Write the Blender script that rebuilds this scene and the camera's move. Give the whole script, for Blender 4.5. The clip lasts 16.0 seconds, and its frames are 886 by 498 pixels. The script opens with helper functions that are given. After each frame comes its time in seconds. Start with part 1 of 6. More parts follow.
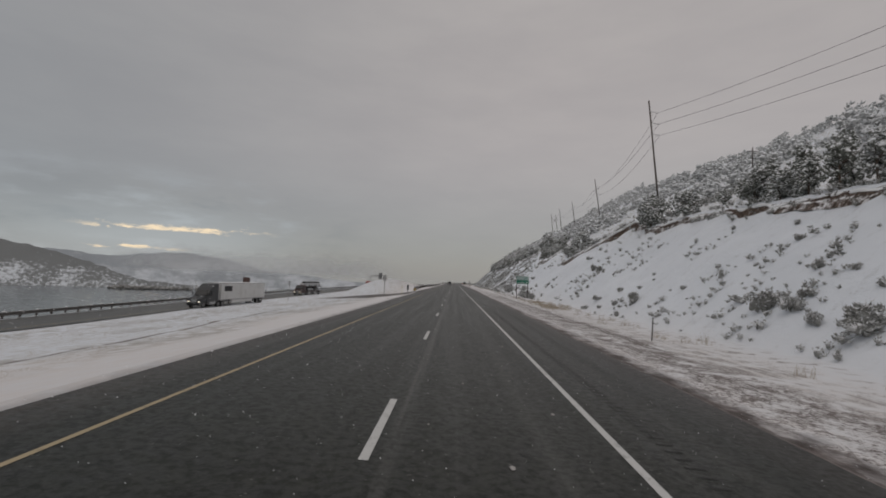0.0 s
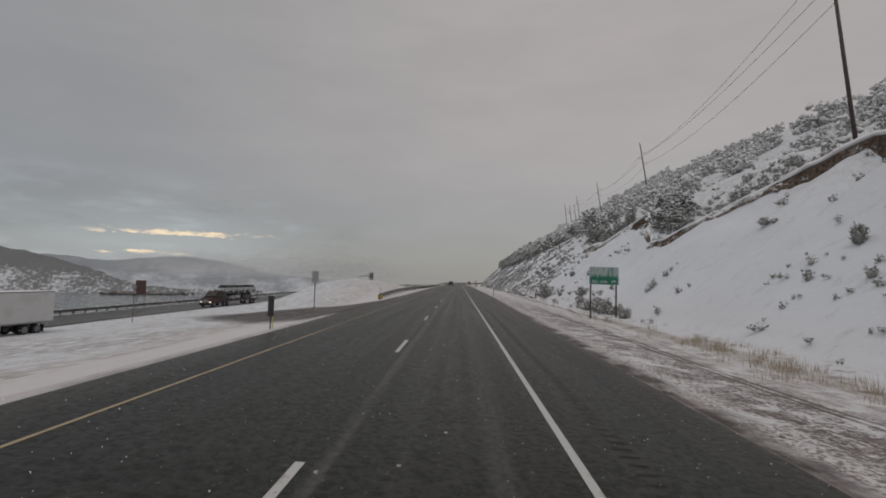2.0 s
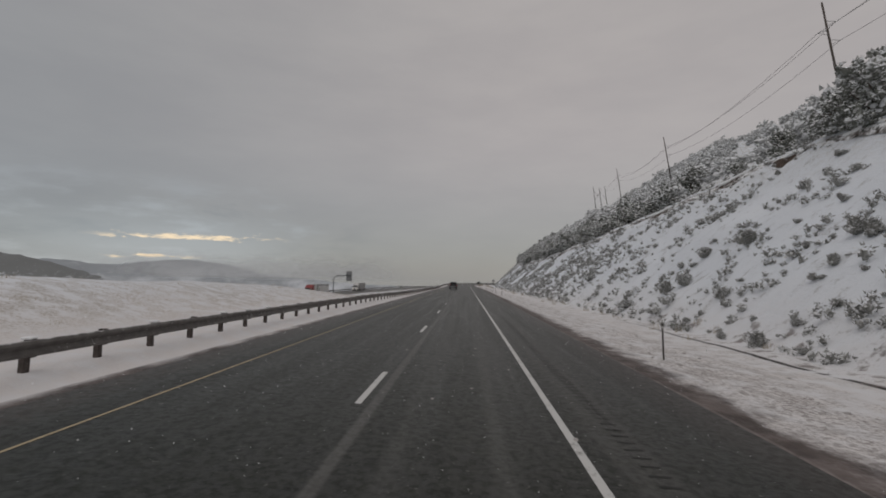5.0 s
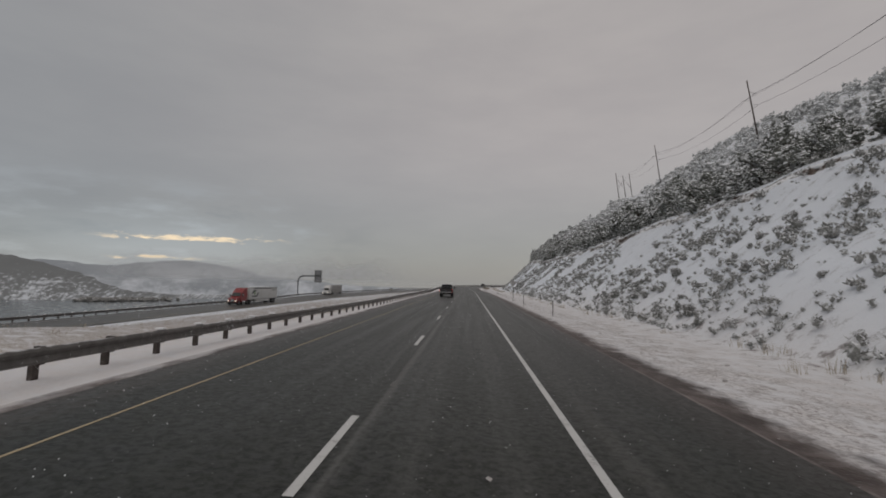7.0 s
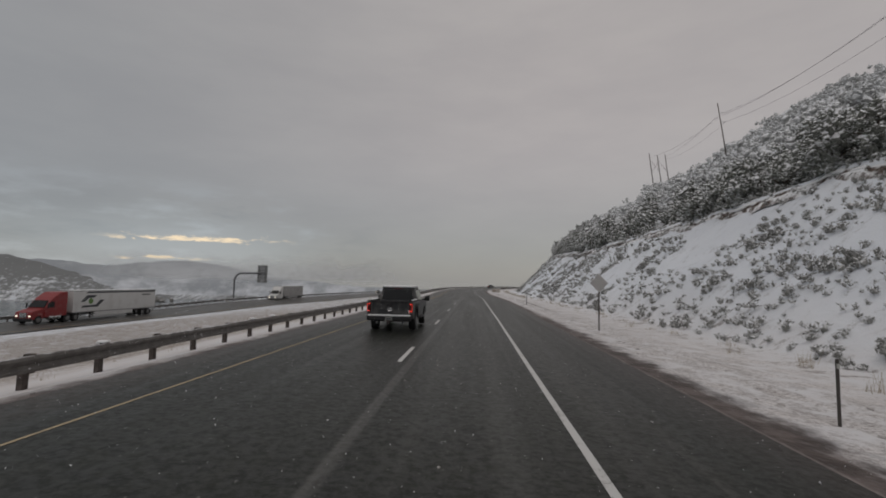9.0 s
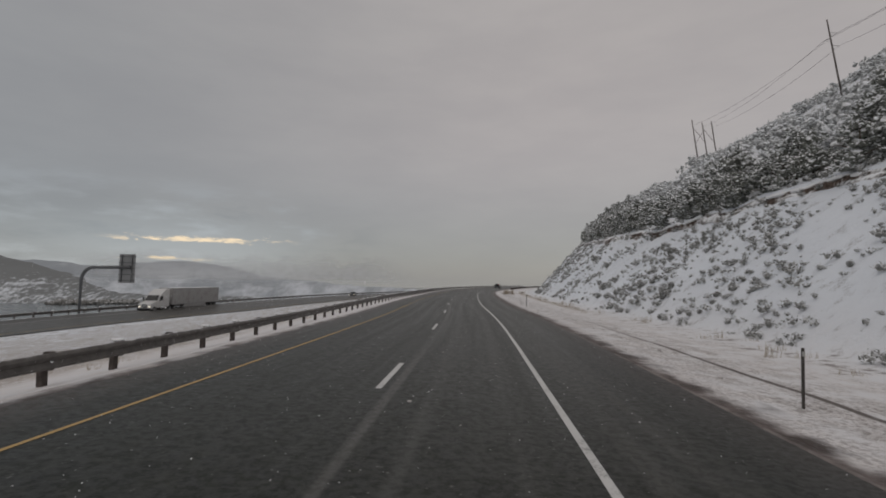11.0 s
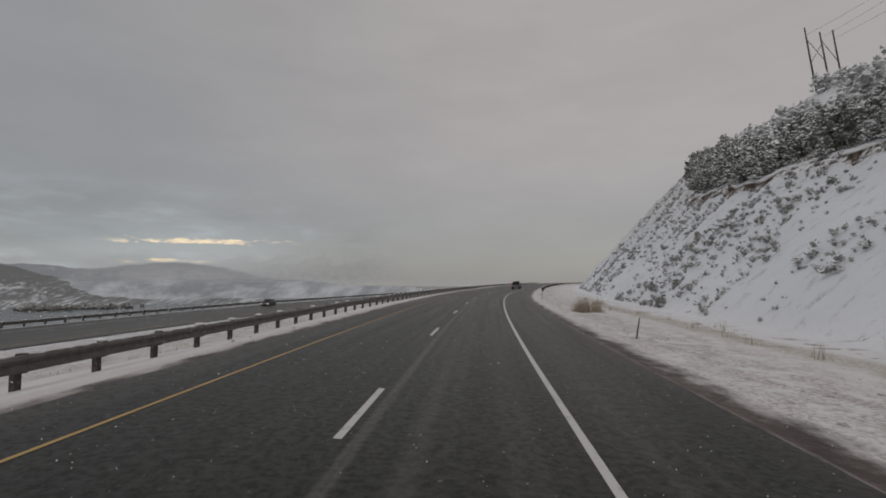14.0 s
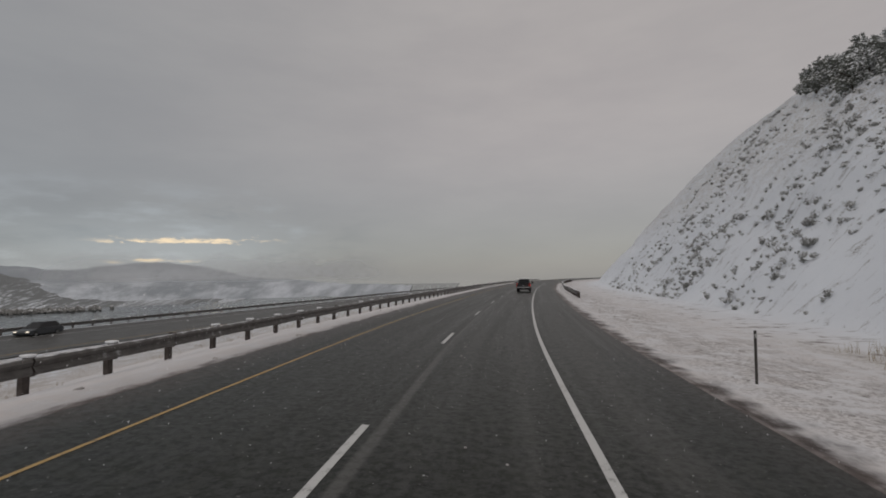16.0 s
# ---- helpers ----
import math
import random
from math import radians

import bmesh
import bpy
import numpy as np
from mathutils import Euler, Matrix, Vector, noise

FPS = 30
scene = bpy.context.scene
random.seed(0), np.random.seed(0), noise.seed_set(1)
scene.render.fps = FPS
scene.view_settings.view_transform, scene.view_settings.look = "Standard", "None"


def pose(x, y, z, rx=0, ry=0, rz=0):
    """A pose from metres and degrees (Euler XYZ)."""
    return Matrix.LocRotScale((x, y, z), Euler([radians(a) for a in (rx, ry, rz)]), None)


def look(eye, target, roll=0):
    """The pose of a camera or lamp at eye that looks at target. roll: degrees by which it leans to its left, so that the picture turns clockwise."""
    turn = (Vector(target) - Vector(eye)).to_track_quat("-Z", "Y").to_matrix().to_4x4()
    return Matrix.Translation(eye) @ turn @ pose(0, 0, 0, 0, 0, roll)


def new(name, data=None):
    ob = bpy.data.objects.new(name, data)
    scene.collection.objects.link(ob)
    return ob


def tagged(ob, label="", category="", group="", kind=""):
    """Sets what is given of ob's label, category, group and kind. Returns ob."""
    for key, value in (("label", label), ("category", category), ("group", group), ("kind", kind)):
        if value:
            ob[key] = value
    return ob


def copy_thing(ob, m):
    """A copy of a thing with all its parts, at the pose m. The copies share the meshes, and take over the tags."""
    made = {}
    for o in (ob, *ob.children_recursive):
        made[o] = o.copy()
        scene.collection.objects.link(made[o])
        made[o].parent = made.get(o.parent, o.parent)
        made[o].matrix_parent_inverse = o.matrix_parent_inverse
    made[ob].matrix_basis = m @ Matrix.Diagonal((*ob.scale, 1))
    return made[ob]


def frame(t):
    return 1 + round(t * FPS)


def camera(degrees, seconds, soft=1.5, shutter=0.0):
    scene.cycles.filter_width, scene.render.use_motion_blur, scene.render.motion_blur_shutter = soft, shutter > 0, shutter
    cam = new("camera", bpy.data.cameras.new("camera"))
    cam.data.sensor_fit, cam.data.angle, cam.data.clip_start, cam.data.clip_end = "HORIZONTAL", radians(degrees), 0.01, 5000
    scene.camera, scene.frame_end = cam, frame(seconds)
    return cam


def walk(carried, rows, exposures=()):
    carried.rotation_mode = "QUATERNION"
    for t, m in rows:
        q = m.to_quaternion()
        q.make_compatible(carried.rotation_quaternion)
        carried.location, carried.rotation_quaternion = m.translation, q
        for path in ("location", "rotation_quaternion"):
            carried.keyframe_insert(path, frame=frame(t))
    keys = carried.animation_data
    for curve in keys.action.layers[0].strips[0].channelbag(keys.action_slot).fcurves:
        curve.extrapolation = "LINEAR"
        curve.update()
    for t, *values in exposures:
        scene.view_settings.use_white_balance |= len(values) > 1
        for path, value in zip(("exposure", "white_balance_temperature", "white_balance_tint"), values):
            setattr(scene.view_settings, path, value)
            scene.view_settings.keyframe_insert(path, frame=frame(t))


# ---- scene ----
# x right of the lane line, y along the first straight, z up
cam = camera(86.75, 16.0, soft=1.8)
PATH = [
    (0, pose(1.048, 0.243, 2.283, 93.874, 0, 1.573) @ pose(0, 0, 0, 0, 0, 2.587)),
    (0.5, pose(1.344, 13.206, 2.307, 93.840, 0, 1.629) @ pose(0, 0, 0, 0, 0, 2.334)),
    (1, pose(1.595, 25.912, 2.335, 93.824, 0, 1.743) @ pose(0, 0, 0, 0, 0, 2.102)),
    (1.5, pose(1.790, 39.125, 2.346, 93.825, 0, 1.893) @ pose(0, 0, 0, 0, 0, 1.861)),
    (2, pose(1.940, 52.049, 2.341, 93.818, 0, 2.057) @ pose(0, 0, 0, 0, 0, 1.636)),
    (2.5, pose(2.058, 65.628, 2.322, 93.806, 0, 2.227) @ pose(0, 0, 0, 0, 0, 1.456)),
    (3, pose(2.132, 78.572, 2.313, 93.811, 0, 2.402) @ pose(0, 0, 0, 0, 0, 1.337)),
    (3.5, pose(2.142, 92.147, 2.323, 93.818, 0, 2.575) @ pose(0, 0, 0, 0, 0, 1.284)),
    (4, pose(2.109, 105.339, 2.325, 93.819, 0, 2.738) @ pose(0, 0, 0, 0, 0, 1.218)),
    (4.5, pose(2.050, 118.626, 2.309, 93.836, 0, 2.847) @ pose(0, 0, 0, 0, 0, 1.103)),
    (5, pose(1.987, 131.571, 2.309, 93.846, 0, 2.902) @ pose(0, 0, 0, 0, 0, 0.941)),
    (7.5, pose(1.895, 197.175, 2.312, 94.104, 0, 3.278) @ pose(0, 0, 0, 0, 0, 1.115)),
    (8, pose(1.945, 210.186, 2.324, 94.128, 0, 3.426) @ pose(0, 0, 0, 0, 0, 1.148)),
    (8.5, pose(1.982, 223.286, 2.288, 94.149, 0, 3.582) @ pose(0, 0, 0, 0, 0, 1.164)),
    (9, pose(2.017, 236.946, 2.205, 94.175, 0, 3.728) @ pose(0, 0, 0, 0, 0, 1.203)),
    (11.5, pose(2.104, 302.038, 2.181, 94.037, 0, 4.031) @ pose(0, 0, 0, 0, 0, 0.799)),
    (12, pose(1.840, 314.894, 2.160, 94.026, 0, 4.040) @ pose(0, 0, 0, 0, 0, 0.728)),
    (12.5, pose(1.455, 327.440, 2.176, 93.962, 0, 4.059) @ pose(0, 0, 0, 0, 0, 0.561)),
    (13, pose(1.186, 340.137, 2.198, 93.869, 0, 4.091) @ pose(0, 0, 0, 0, 0, 0.324)),
    (13.5, pose(1.068, 352.713, 2.205, 93.794, 0, 4.089) @ pose(0, 0, 0, 0, 0, 0.109)),
    (14, pose(0.955, 365.427, 2.207, 93.772, 0, 3.997) @ pose(0, 0, 0, 0, 0, -0.063)),
    (14.5, pose(0.990, 378.092, 2.204, 93.794, 0, 3.798) @ pose(0, 0, 0, 0, 0, -0.168)),
    (15, pose(1.283, 390.849, 2.218, 93.772, 0, 3.518) @ pose(0, 0, 0, 0, 0, -0.237)),
    (15.5, pose(1.870, 403.369, 2.300, 93.625, 0, 3.169) @ pose(0, 0, 0, 0, 0, -0.448)),
    (16, pose(2.600, 416.150, 2.360, 93.377, 0, 2.765) @ pose(0, 0, 0, 0, 0, -0.816)),
]
walk(cam, PATH, exposures=((0, 0.0, 6640, 10.5), (16, 0.0, 6640, 10.5)))

# ---- sky and light ----
scene.view_settings.exposure = 0.0


def nodes_of(tree):
    """Short hand: add(type, inputs by name or index, attributes) makes a node, wire joins."""
    def add(kind, ins=None, **attrs):
        n = tree.nodes.new(kind)
        for k, v in attrs.items():
            if k == "operation":
                n.operation = v
            elif k == "blend_type":
                n.blend_type = v
            elif k == "data_type":
                n.data_type = v
            elif k == "noise_dimensions":
                n.noise_dimensions = v
            elif k == "sky_type":
                n.sky_type = v
            elif k == "feature":
                n.feature = v
            elif k == "interpolation_type":
                n.interpolation_type = v
        for k, v in (ins or {}).items():
            if hasattr(v, "is_output"):
                tree.links.new(v, n.inputs[k])
            else:
                n.inputs[k].default_value = v
        return n
    return add


def math_of(add):
    def m(op, a, b=0.0, c=0.0):
        n = add("ShaderNodeMath", {0: a, 1: b, 2: c}, operation=op)
        return n.outputs[0]
    return m


def ramp(add, v, a, b, c=0.0, d=1.0):
    return add("ShaderNodeMapRange", {0: v, 1: a, 2: b, 3: c, 4: d}, interpolation_type="SMOOTHSTEP").outputs[0]


def mixc(add, f, a, b, mode="MIX"):
    n = add("ShaderNodeMix", {0: f, 6: a, 7: b}, data_type="RGBA", blend_type=mode)
    return n.outputs[2]


def make_world():
    w = bpy.data.worlds.new("overcast")
    scene.world = w
    w.use_nodes = True
    t = w.node_tree
    t.nodes.clear()
    add = nodes_of(t)
    m = math_of(add)
    d = add("ShaderNodeTexCoord").outputs["Generated"]
    sep = add("ShaderNodeSeparateXYZ", {0: d})
    x, y, z = sep.outputs
    az = m("ARCTAN2", m("MULTIPLY", x, -1.0), y)
    el = m("ARCSINE", z)
    # low snow cloud, greyer and bluer to the side of the lake, warmer over the hill
    side = ramp(add, az, -0.25, 0.95)
    cloud = mixc(add, side, (0.373, 0.346, 0.334, 1), (0.252, 0.254, 0.254, 1))
    low = ramp(add, el, 0.0, 0.30)
    cloud = mixc(add, low, mixc(add, side, (0.266, 0.262, 0.255, 1), (0.212, 0.224, 0.234, 1)), cloud)
    cloud = mixc(add, ramp(add, el, 0.3, 1.0), cloud, (0.39, 0.375, 0.362, 1))
    co = add("ShaderNodeCombineXYZ", {0: m("MULTIPLY", az, 2.2), 1: m("MULTIPLY", el, 7.0), 2: 0.0}).outputs[0]
    n1 = add("ShaderNodeTexNoise", {"Vector": co, "Scale": 1.7, "Detail": 5.0, "Roughness": 0.55}).outputs[0]
    cloud = mixc(add, 1.0, cloud, add("ShaderNodeCombineColor", {0: ramp(add, n1, 0.25, 0.75, 0.96, 1.05), 1: ramp(add, n1, 0.25, 0.75, 0.96, 1.05), 2: ramp(add, n1, 0.25, 0.75, 0.965, 1.045)}).outputs[0], "MULTIPLY")
    # torn layers low over the lake
    co3 = add("ShaderNodeCombineXYZ", {0: m("MULTIPLY", az, 6.0), 1: m("MULTIPLY", el, 22.0), 2: 1.3}).outputs[0]
    n3 = add("ShaderNodeTexNoise", {"Vector": co3, "Scale": 1.0, "Detail": 6.0, "Roughness": 0.55}).outputs[0]
    torn = m("MULTIPLY", ramp(add, az, 0.10, 0.5), ramp(add, el, 0.06, 0.22, 1.0, 0.0))
    cloud = mixc(add, m("MULTIPLY", torn, ramp(add, n3, 0.50, 0.72)), cloud, (0.34, 0.365, 0.385, 1))
    cloud = mixc(add, m("MULTIPLY", torn, ramp(add, n3, 0.48, 0.30, 0.0, 0.8)), cloud, (0.165, 0.175, 0.185, 1))
    # breaks in the cloud over the far shore: one long torn slit and a lower broken one
    co2 = add("ShaderNodeCombineXYZ", {0: m("MULTIPLY", az, 26.0), 1: m("MULTIPLY", el, 120.0), 2: 3.7}).outputs[0]
    n2 = add("ShaderNodeTexNoise", {"Vector": co2, "Scale": 1.0, "Detail": 6.0, "Roughness": 0.62}).outputs[0]
    co4 = add("ShaderNodeCombineXYZ", {0: m("MULTIPLY", az, 13.0), 1: 0.0, 2: 8.1}).outputs[0]
    n4 = add("ShaderNodeTexNoise", {"Vector": co4, "Scale": 1.0, "Detail": 4.0, "Roughness": 0.6}).outputs[0]
    d1 = m("ABSOLUTE", m("SUBTRACT", el, m("ADD", 0.074, m("MULTIPLY", m("SUBTRACT", n4, 0.5), 0.03))))
    band1 = m("MULTIPLY", ramp(add, m("SUBTRACT", d1, m("MULTIPLY", m("SUBTRACT", n2, 0.49), 0.034)), 0.0, 0.0045, 1.0, 0.0),
              m("MULTIPLY", ramp(add, az, 0.36, 0.46), ramp(add, az, 0.64, 0.72, 1.0, 0.0)))
    d2 = m("ABSOLUTE", m("SUBTRACT", el, m("ADD", 0.035, m("MULTIPLY", m("SUBTRACT", n4, 0.5), -0.02))))
    band2 = m("MULTIPLY", ramp(add, m("SUBTRACT", d2, m("MULTIPLY", m("SUBTRACT", n2, 0.52), 0.036)), 0.0, 0.0035, 1.0, 0.0),
              m("MULTIPLY", ramp(add, az, 0.50, 0.58), ramp(add, az, 0.65, 0.69, 1.0, 0.0)))
    gap = m("MULTIPLY", m("MAXIMUM", band1, band2), ramp(add, n2, 0.40, 0.66, 0.10, 1.0))
    halo = m("MULTIPLY", ramp(add, m("ABSOLUTE", m("SUBTRACT", el, 0.05)), 0.0, 0.09, 1.0, 0.0),
             m("MULTIPLY", ramp(add, az, 0.25, 0.55), ramp(add, az, 0.62, 0.95, 1.0, 0.0)))
    cloud = mixc(add, m("MULTIPLY", halo, 0.62), cloud, (0.385, 0.415, 0.44, 1))
    cloud = mixc(add, m("MULTIPLY", gap, 0.95), cloud, (0.90, 0.72, 0.49, 1))
    sky = add("ShaderNodeTexSky", sky_type="NISHITA")
    sky.sun_disc = False
    sky.sun_elevation, sky.sun_rotation = radians(62), radians(-148)
    blue = add("ShaderNodeBackground", {0: sky.outputs[0], 1: 0.012})
    grey = add("ShaderNodeBackground", {0: cloud, 1: 1.0})
    both = add("ShaderNodeAddShader", {0: blue.outputs[0], 1: grey.outputs[0]})
    out = add("ShaderNodeOutputWorld")
    t.links.new(both.outputs[0], out.inputs[0])


make_world()
sun = new("sun", bpy.data.lights.new("sun", "SUN"))
sun.data.energy, sun.data.angle, sun.data.color = 0.5, radians(50), (1.0, 0.95, 0.91)
sun.matrix_world = look((-22, -35, 80), (0, 0, 0))

# ---- materials ----


def material(name, build, rough=0.8, metal=0.0, spec=0.4):
    mt = bpy.data.materials.new(name)
    mt.use_nodes = True
    t = mt.node_tree
    t.nodes.clear()
    add = nodes_of(t)
    b = add("ShaderNodeBsdfPrincipled", {"Roughness": rough, "Metallic": metal, "Specular IOR Level": spec})
    out = add("ShaderNodeOutputMaterial")
    t.links.new(b.outputs[0], out.inputs[0])
    r = build(add, math_of(add), t) if callable(build) else {"Base Color": (*build, 1)}
    for k, v in r.items():
        if hasattr(v, "is_output"):
            t.links.new(v, b.inputs[k])
        else:
            b.inputs[k].default_value = v
    return mt


def noise_at(add, vec, scale, detail=4.0, rough=0.55):
    return add("ShaderNodeTexNoise", {"Vector": vec, "Scale": scale, "Detail": detail, "Roughness": rough}).outputs[0]


def bump(add, h, strength=0.3, dist=0.05):
    return add("ShaderNodeBump", {"Height": h, "Strength": strength, "Distance": dist}).outputs[0]


def plain(name, col, rough=0.6, metal=0.0, var=0.12, scale=3.0, spec=0.4, dirt=None, amount=0.3):
    """One colour with two scales of wear, by the thing's own coordinates."""
    def build(add, m, t):
        co = add("ShaderNodeTexCoord").outputs["Object"]
        n = noise_at(add, co, scale)
        f = noise_at(add, co, scale * 12, 2.0)
        a = (*[c * (1 - var) for c in col], 1)
        b = (*[min(1, c * (1 + var)) for c in col], 1)
        c = mixc(add, m("MULTIPLY_ADD", f, 0.4, m("MULTIPLY", n, 0.6)), a, b)
        if dirt:
            c = mixc(add, m("MULTIPLY", ramp(add, n, 0.45, 0.7), amount), c, (*dirt, 1))
        return {"Base Color": c, "Roughness": ramp(add, n, 0.2, 0.8, max(0.05, rough - 0.1), min(1, rough + 0.1)),
                "Normal": bump(add, f, 0.08, 0.01)}
    return material(name, build, rough, metal, spec)


def glow(name, col, strength):
    return material(name, lambda add, m, t: {"Base Color": (*col, 1), "Emission Color": (*col, 1), "Emission Strength": strength}, 0.3)


def snowy(name, col, dark, lo, hi, scale=2.0, rough=0.9, fine=9.0, facing=1.0, patch=1.1):
    """A dull surface that carries snow on what faces up."""
    def build(add, m, t):
        co = add("ShaderNodeTexCoord").outputs["Object"]
        g = add("ShaderNodeNewGeometry")
        up = add("ShaderNodeSeparateXYZ", {0: g.outputs["Normal"]}).outputs[2]
        r = add("ShaderNodeObjectInfo").outputs["Random"]
        n = noise_at(add, co, scale)
        f = noise_at(add, co, fine, 3.0)
        c = mixc(add, ramp(add, f, 0.3, 0.7), (*dark, 1), (*col, 1))
        k = m("ADD", m("MULTIPLY", up, facing), m("ADD", m("MULTIPLY", m("SUBTRACT", n, 0.5), patch), m("MULTIPLY", m("SUBTRACT", f, 0.5), 0.9)))
        k = m("ADD", k, m("MULTIPLY", m("SUBTRACT", r, 0.5), 0.3))
        c = mixc(add, ramp(add, k, lo, hi), c, (0.80, 0.81, 0.83, 1))
        return {"Base Color": c, "Normal": bump(add, f, 0.5, 0.05)}
    return material(name, build, rough, 0.0, 0.2)


def ground_material():
    """Snow with slush, ruts and bare gravel; the map runs (across, along) in metres from the lane line."""
    def build(add, m, t):
        uv = add("ShaderNodeUVMap", {}).outputs[0]
        sep = add("ShaderNodeSeparateXYZ", {0: uv})
        o, s = sep.outputs[0], sep.outputs[1]
        co = add("ShaderNodeTexCoord").outputs["Object"]
        long = add("ShaderNodeCombineXYZ", {0: o, 1: m("MULTIPLY", s, 0.42), 2: 0.0}).outputs[0]
        nl = noise_at(add, long, 1.6, 5.0, 0.62)
        nb = noise_at(add, co, 0.13, 3.0)
        nm = noise_at(add, co, 1.1, 5.0, 0.62)
        nf = noise_at(add, co, 9.0, 4.0, 0.7)
        big = noise_at(add, co, 0.035, 2.0)
        snow = mixc(add, nb, (0.66, 0.695, 0.75, 1), (0.78, 0.812, 0.86, 1))
        soil = mixc(add, nf, (0.020, 0.0145, 0.013, 1), (0.080, 0.057, 0.050, 1))
        straw = mixc(add, nf, (0.22, 0.185, 0.14, 1), (0.42, 0.36, 0.28, 1))
        # right verge: slush at the pavement, then rutted snow
        ow = m("ADD", m("ADD", m("ADD", o, ramp(add, s, 95.0, 140.0, 1.0, 0.60)), m("ADD", ramp(add, s, 240.0, 320.0, 0.0, 0.45), ramp(add, s, 360.0, 425.0, 0.0, 0.45))), m("ADD", m("MULTIPLY", m("SUBTRACT", nl, 0.5), 1.5), m("MULTIPLY", m("SUBTRACT", nm, 0.5), 1.5)))
        slush = m("MULTIPLY", m("MULTIPLY", ramp(add, ow, 8.2, 9.1, 1.0, 0.0), ramp(add, o, 5.0, 5.5)), ramp(add, s, 300.0, 345.0, 1.0, 1.0))
        rut = m("MULTIPLY", m("MULTIPLY", ramp(add, o, 7.8, 8.8), ramp(add, o, 11.5, 15.0, 1.0, 0.0)),
                m("MULTIPLY", ramp(add, nl, 0.46, 0.58), ramp(add, nm, 0.34, 0.55)))
        rut = m("MULTIPLY", m("MULTIPLY", rut, ramp(add, nb, 0.25, 0.65, 0.3, 0.9)), ramp(add, s, 120.0, 160.0, 0.5, 0.30))
        churned = m("MULTIPLY", m("MULTIPLY", ramp(add, o, 8.0, 8.8), ramp(add, o, 10.4, 12.4, 1.0, 0.0)), m("MULTIPLY", ramp(add, m("ADD", m("MULTIPLY", nm, 0.5), m("MULTIPLY", nf, 0.5)), 0.47, 0.56), ramp(add, s, 105.0, 130.0, 0.9, 0.0)))
        rut = m("MAXIMUM", rut, churned)
        foot = m("MULTIPLY", m("MULTIPLY", ramp(add, o, 13.2, 14.2), ramp(add, o, 16.2, 17.5, 1.0, 0.0)), ramp(add, nm, 0.55, 0.68))
        # left verge
        ol = m("ADD", m("ADD", o, ramp(add, s, 100.0, 135.0, 0.0, 0.15)), m("MULTIPLY", m("SUBTRACT", nl, 0.5), 1.5))
        slushl = m("MULTIPLY", m("MULTIPLY", m("MAXIMUM", ramp(add, ol, -5.75, -5.0), m("MULTIPLY", ramp(add, ol, -7.4, -5.4), 0.35)), ramp(add, ol, -4.3, -4.6)), ramp(add, s, 40.0, 120.0, 0.4, 1.0))
        # crossover between the carriageways
        sx = m("ADD", s, m("MULTIPLY", m("SUBTRACT", nm, 0.5), 7.0))
        sx = m("ADD", sx, m("MULTIPLY", m("ADD", o, 6.0), 1.2))
        cross = m("MULTIPLY", m("MULTIPLY", ramp(add, sx, 77.0, 82.0), ramp(add, m("ADD", s, m("MULTIPLY", m("SUBTRACT", nm, 0.5), 4.0)), 107.0, 112.0, 1.0, 0.0)),
                  m("MULTIPLY", ramp(add, o, -36.0, -24.0, 0.0, 1.0), ramp(add, o, -5.2, -4.8, 1.0, 0.0)))
        sweep = noise_at(add, add("ShaderNodeCombineXYZ", {0: m("MULTIPLY", o, 0.30), 1: m("MULTIPLY", m("ADD", s, m("MULTIPLY", o, 0.35)), 0.9), 2: 0.0}).outputs[0], 1.1, 4.0, 0.65)
        cross = m("MULTIPLY", cross, m("MAXIMUM", ramp(add, o, -8.6, -7.2), m("MULTIPLY", ramp(add, nl, 0.30, 0.46, 0.8, 1.0), ramp(add, sweep, 0.46, 0.62, 1.0, 0.72))))
        edge2 = m("MULTIPLY", ramp(add, o, -39.5, -37.0, 1.0, 0.0), ramp(add, nm, 0.50, 0.66, 0.0, 0.5))
        bare = m("MAXIMUM", m("MAXIMUM", slush, rut), m("MAXIMUM", slushl, m("MAXIMUM", cross, m("MULTIPLY", foot, 0.8))))
        bare = m("MULTIPLY", bare, ramp(add, nf, 0.15, 0.5, 0.78, 1.0))
        # dry stalks through thin snow in the median and on the hill
        tuft = m("MULTIPLY", ramp(add, nf, 0.45, 0.62), ramp(add, nm, 0.38, 0.55))
        med = m("MULTIPLY", ramp(add, o, -11.0, -14.0), 0.75)
        weedy = m("MULTIPLY", m("MULTIPLY", ramp(add, o, -42.0, -38.0), ramp(add, o, -14.0, -10.0, 1.0, 0.0)), m("MULTIPLY", ramp(add, s, 175.0, 225.0), m("MULTIPLY", ramp(add, nf, 0.34, 0.54), ramp(add, nm, 0.28, 0.48))))
        hill = m("MULTIPLY", ramp(add, o, 27.0, 40.0), 1.0)
        salted = m("MULTIPLY", ramp(add, m("ABSOLUTE", o), 12.0, 21.0, 1.0, 0.0), ramp(add, nm, 0.25, 0.7, 0.55, 1.0))
        snow = mixc(add, salted, snow, (0.67, 0.643, 0.637, 1))
        pepper = m("MULTIPLY", m("MULTIPLY", ramp(add, o, 8.5, 9.5), ramp(add, o, 14.5, 16.5, 1.0, 0.0)), m("MULTIPLY", ramp(add, nf, 0.52, 0.66), ramp(add, nm, 0.40, 0.6)))
        c = mixc(add, m("MULTIPLY", tuft, m("MAXIMUM", med, hill)), snow, straw)
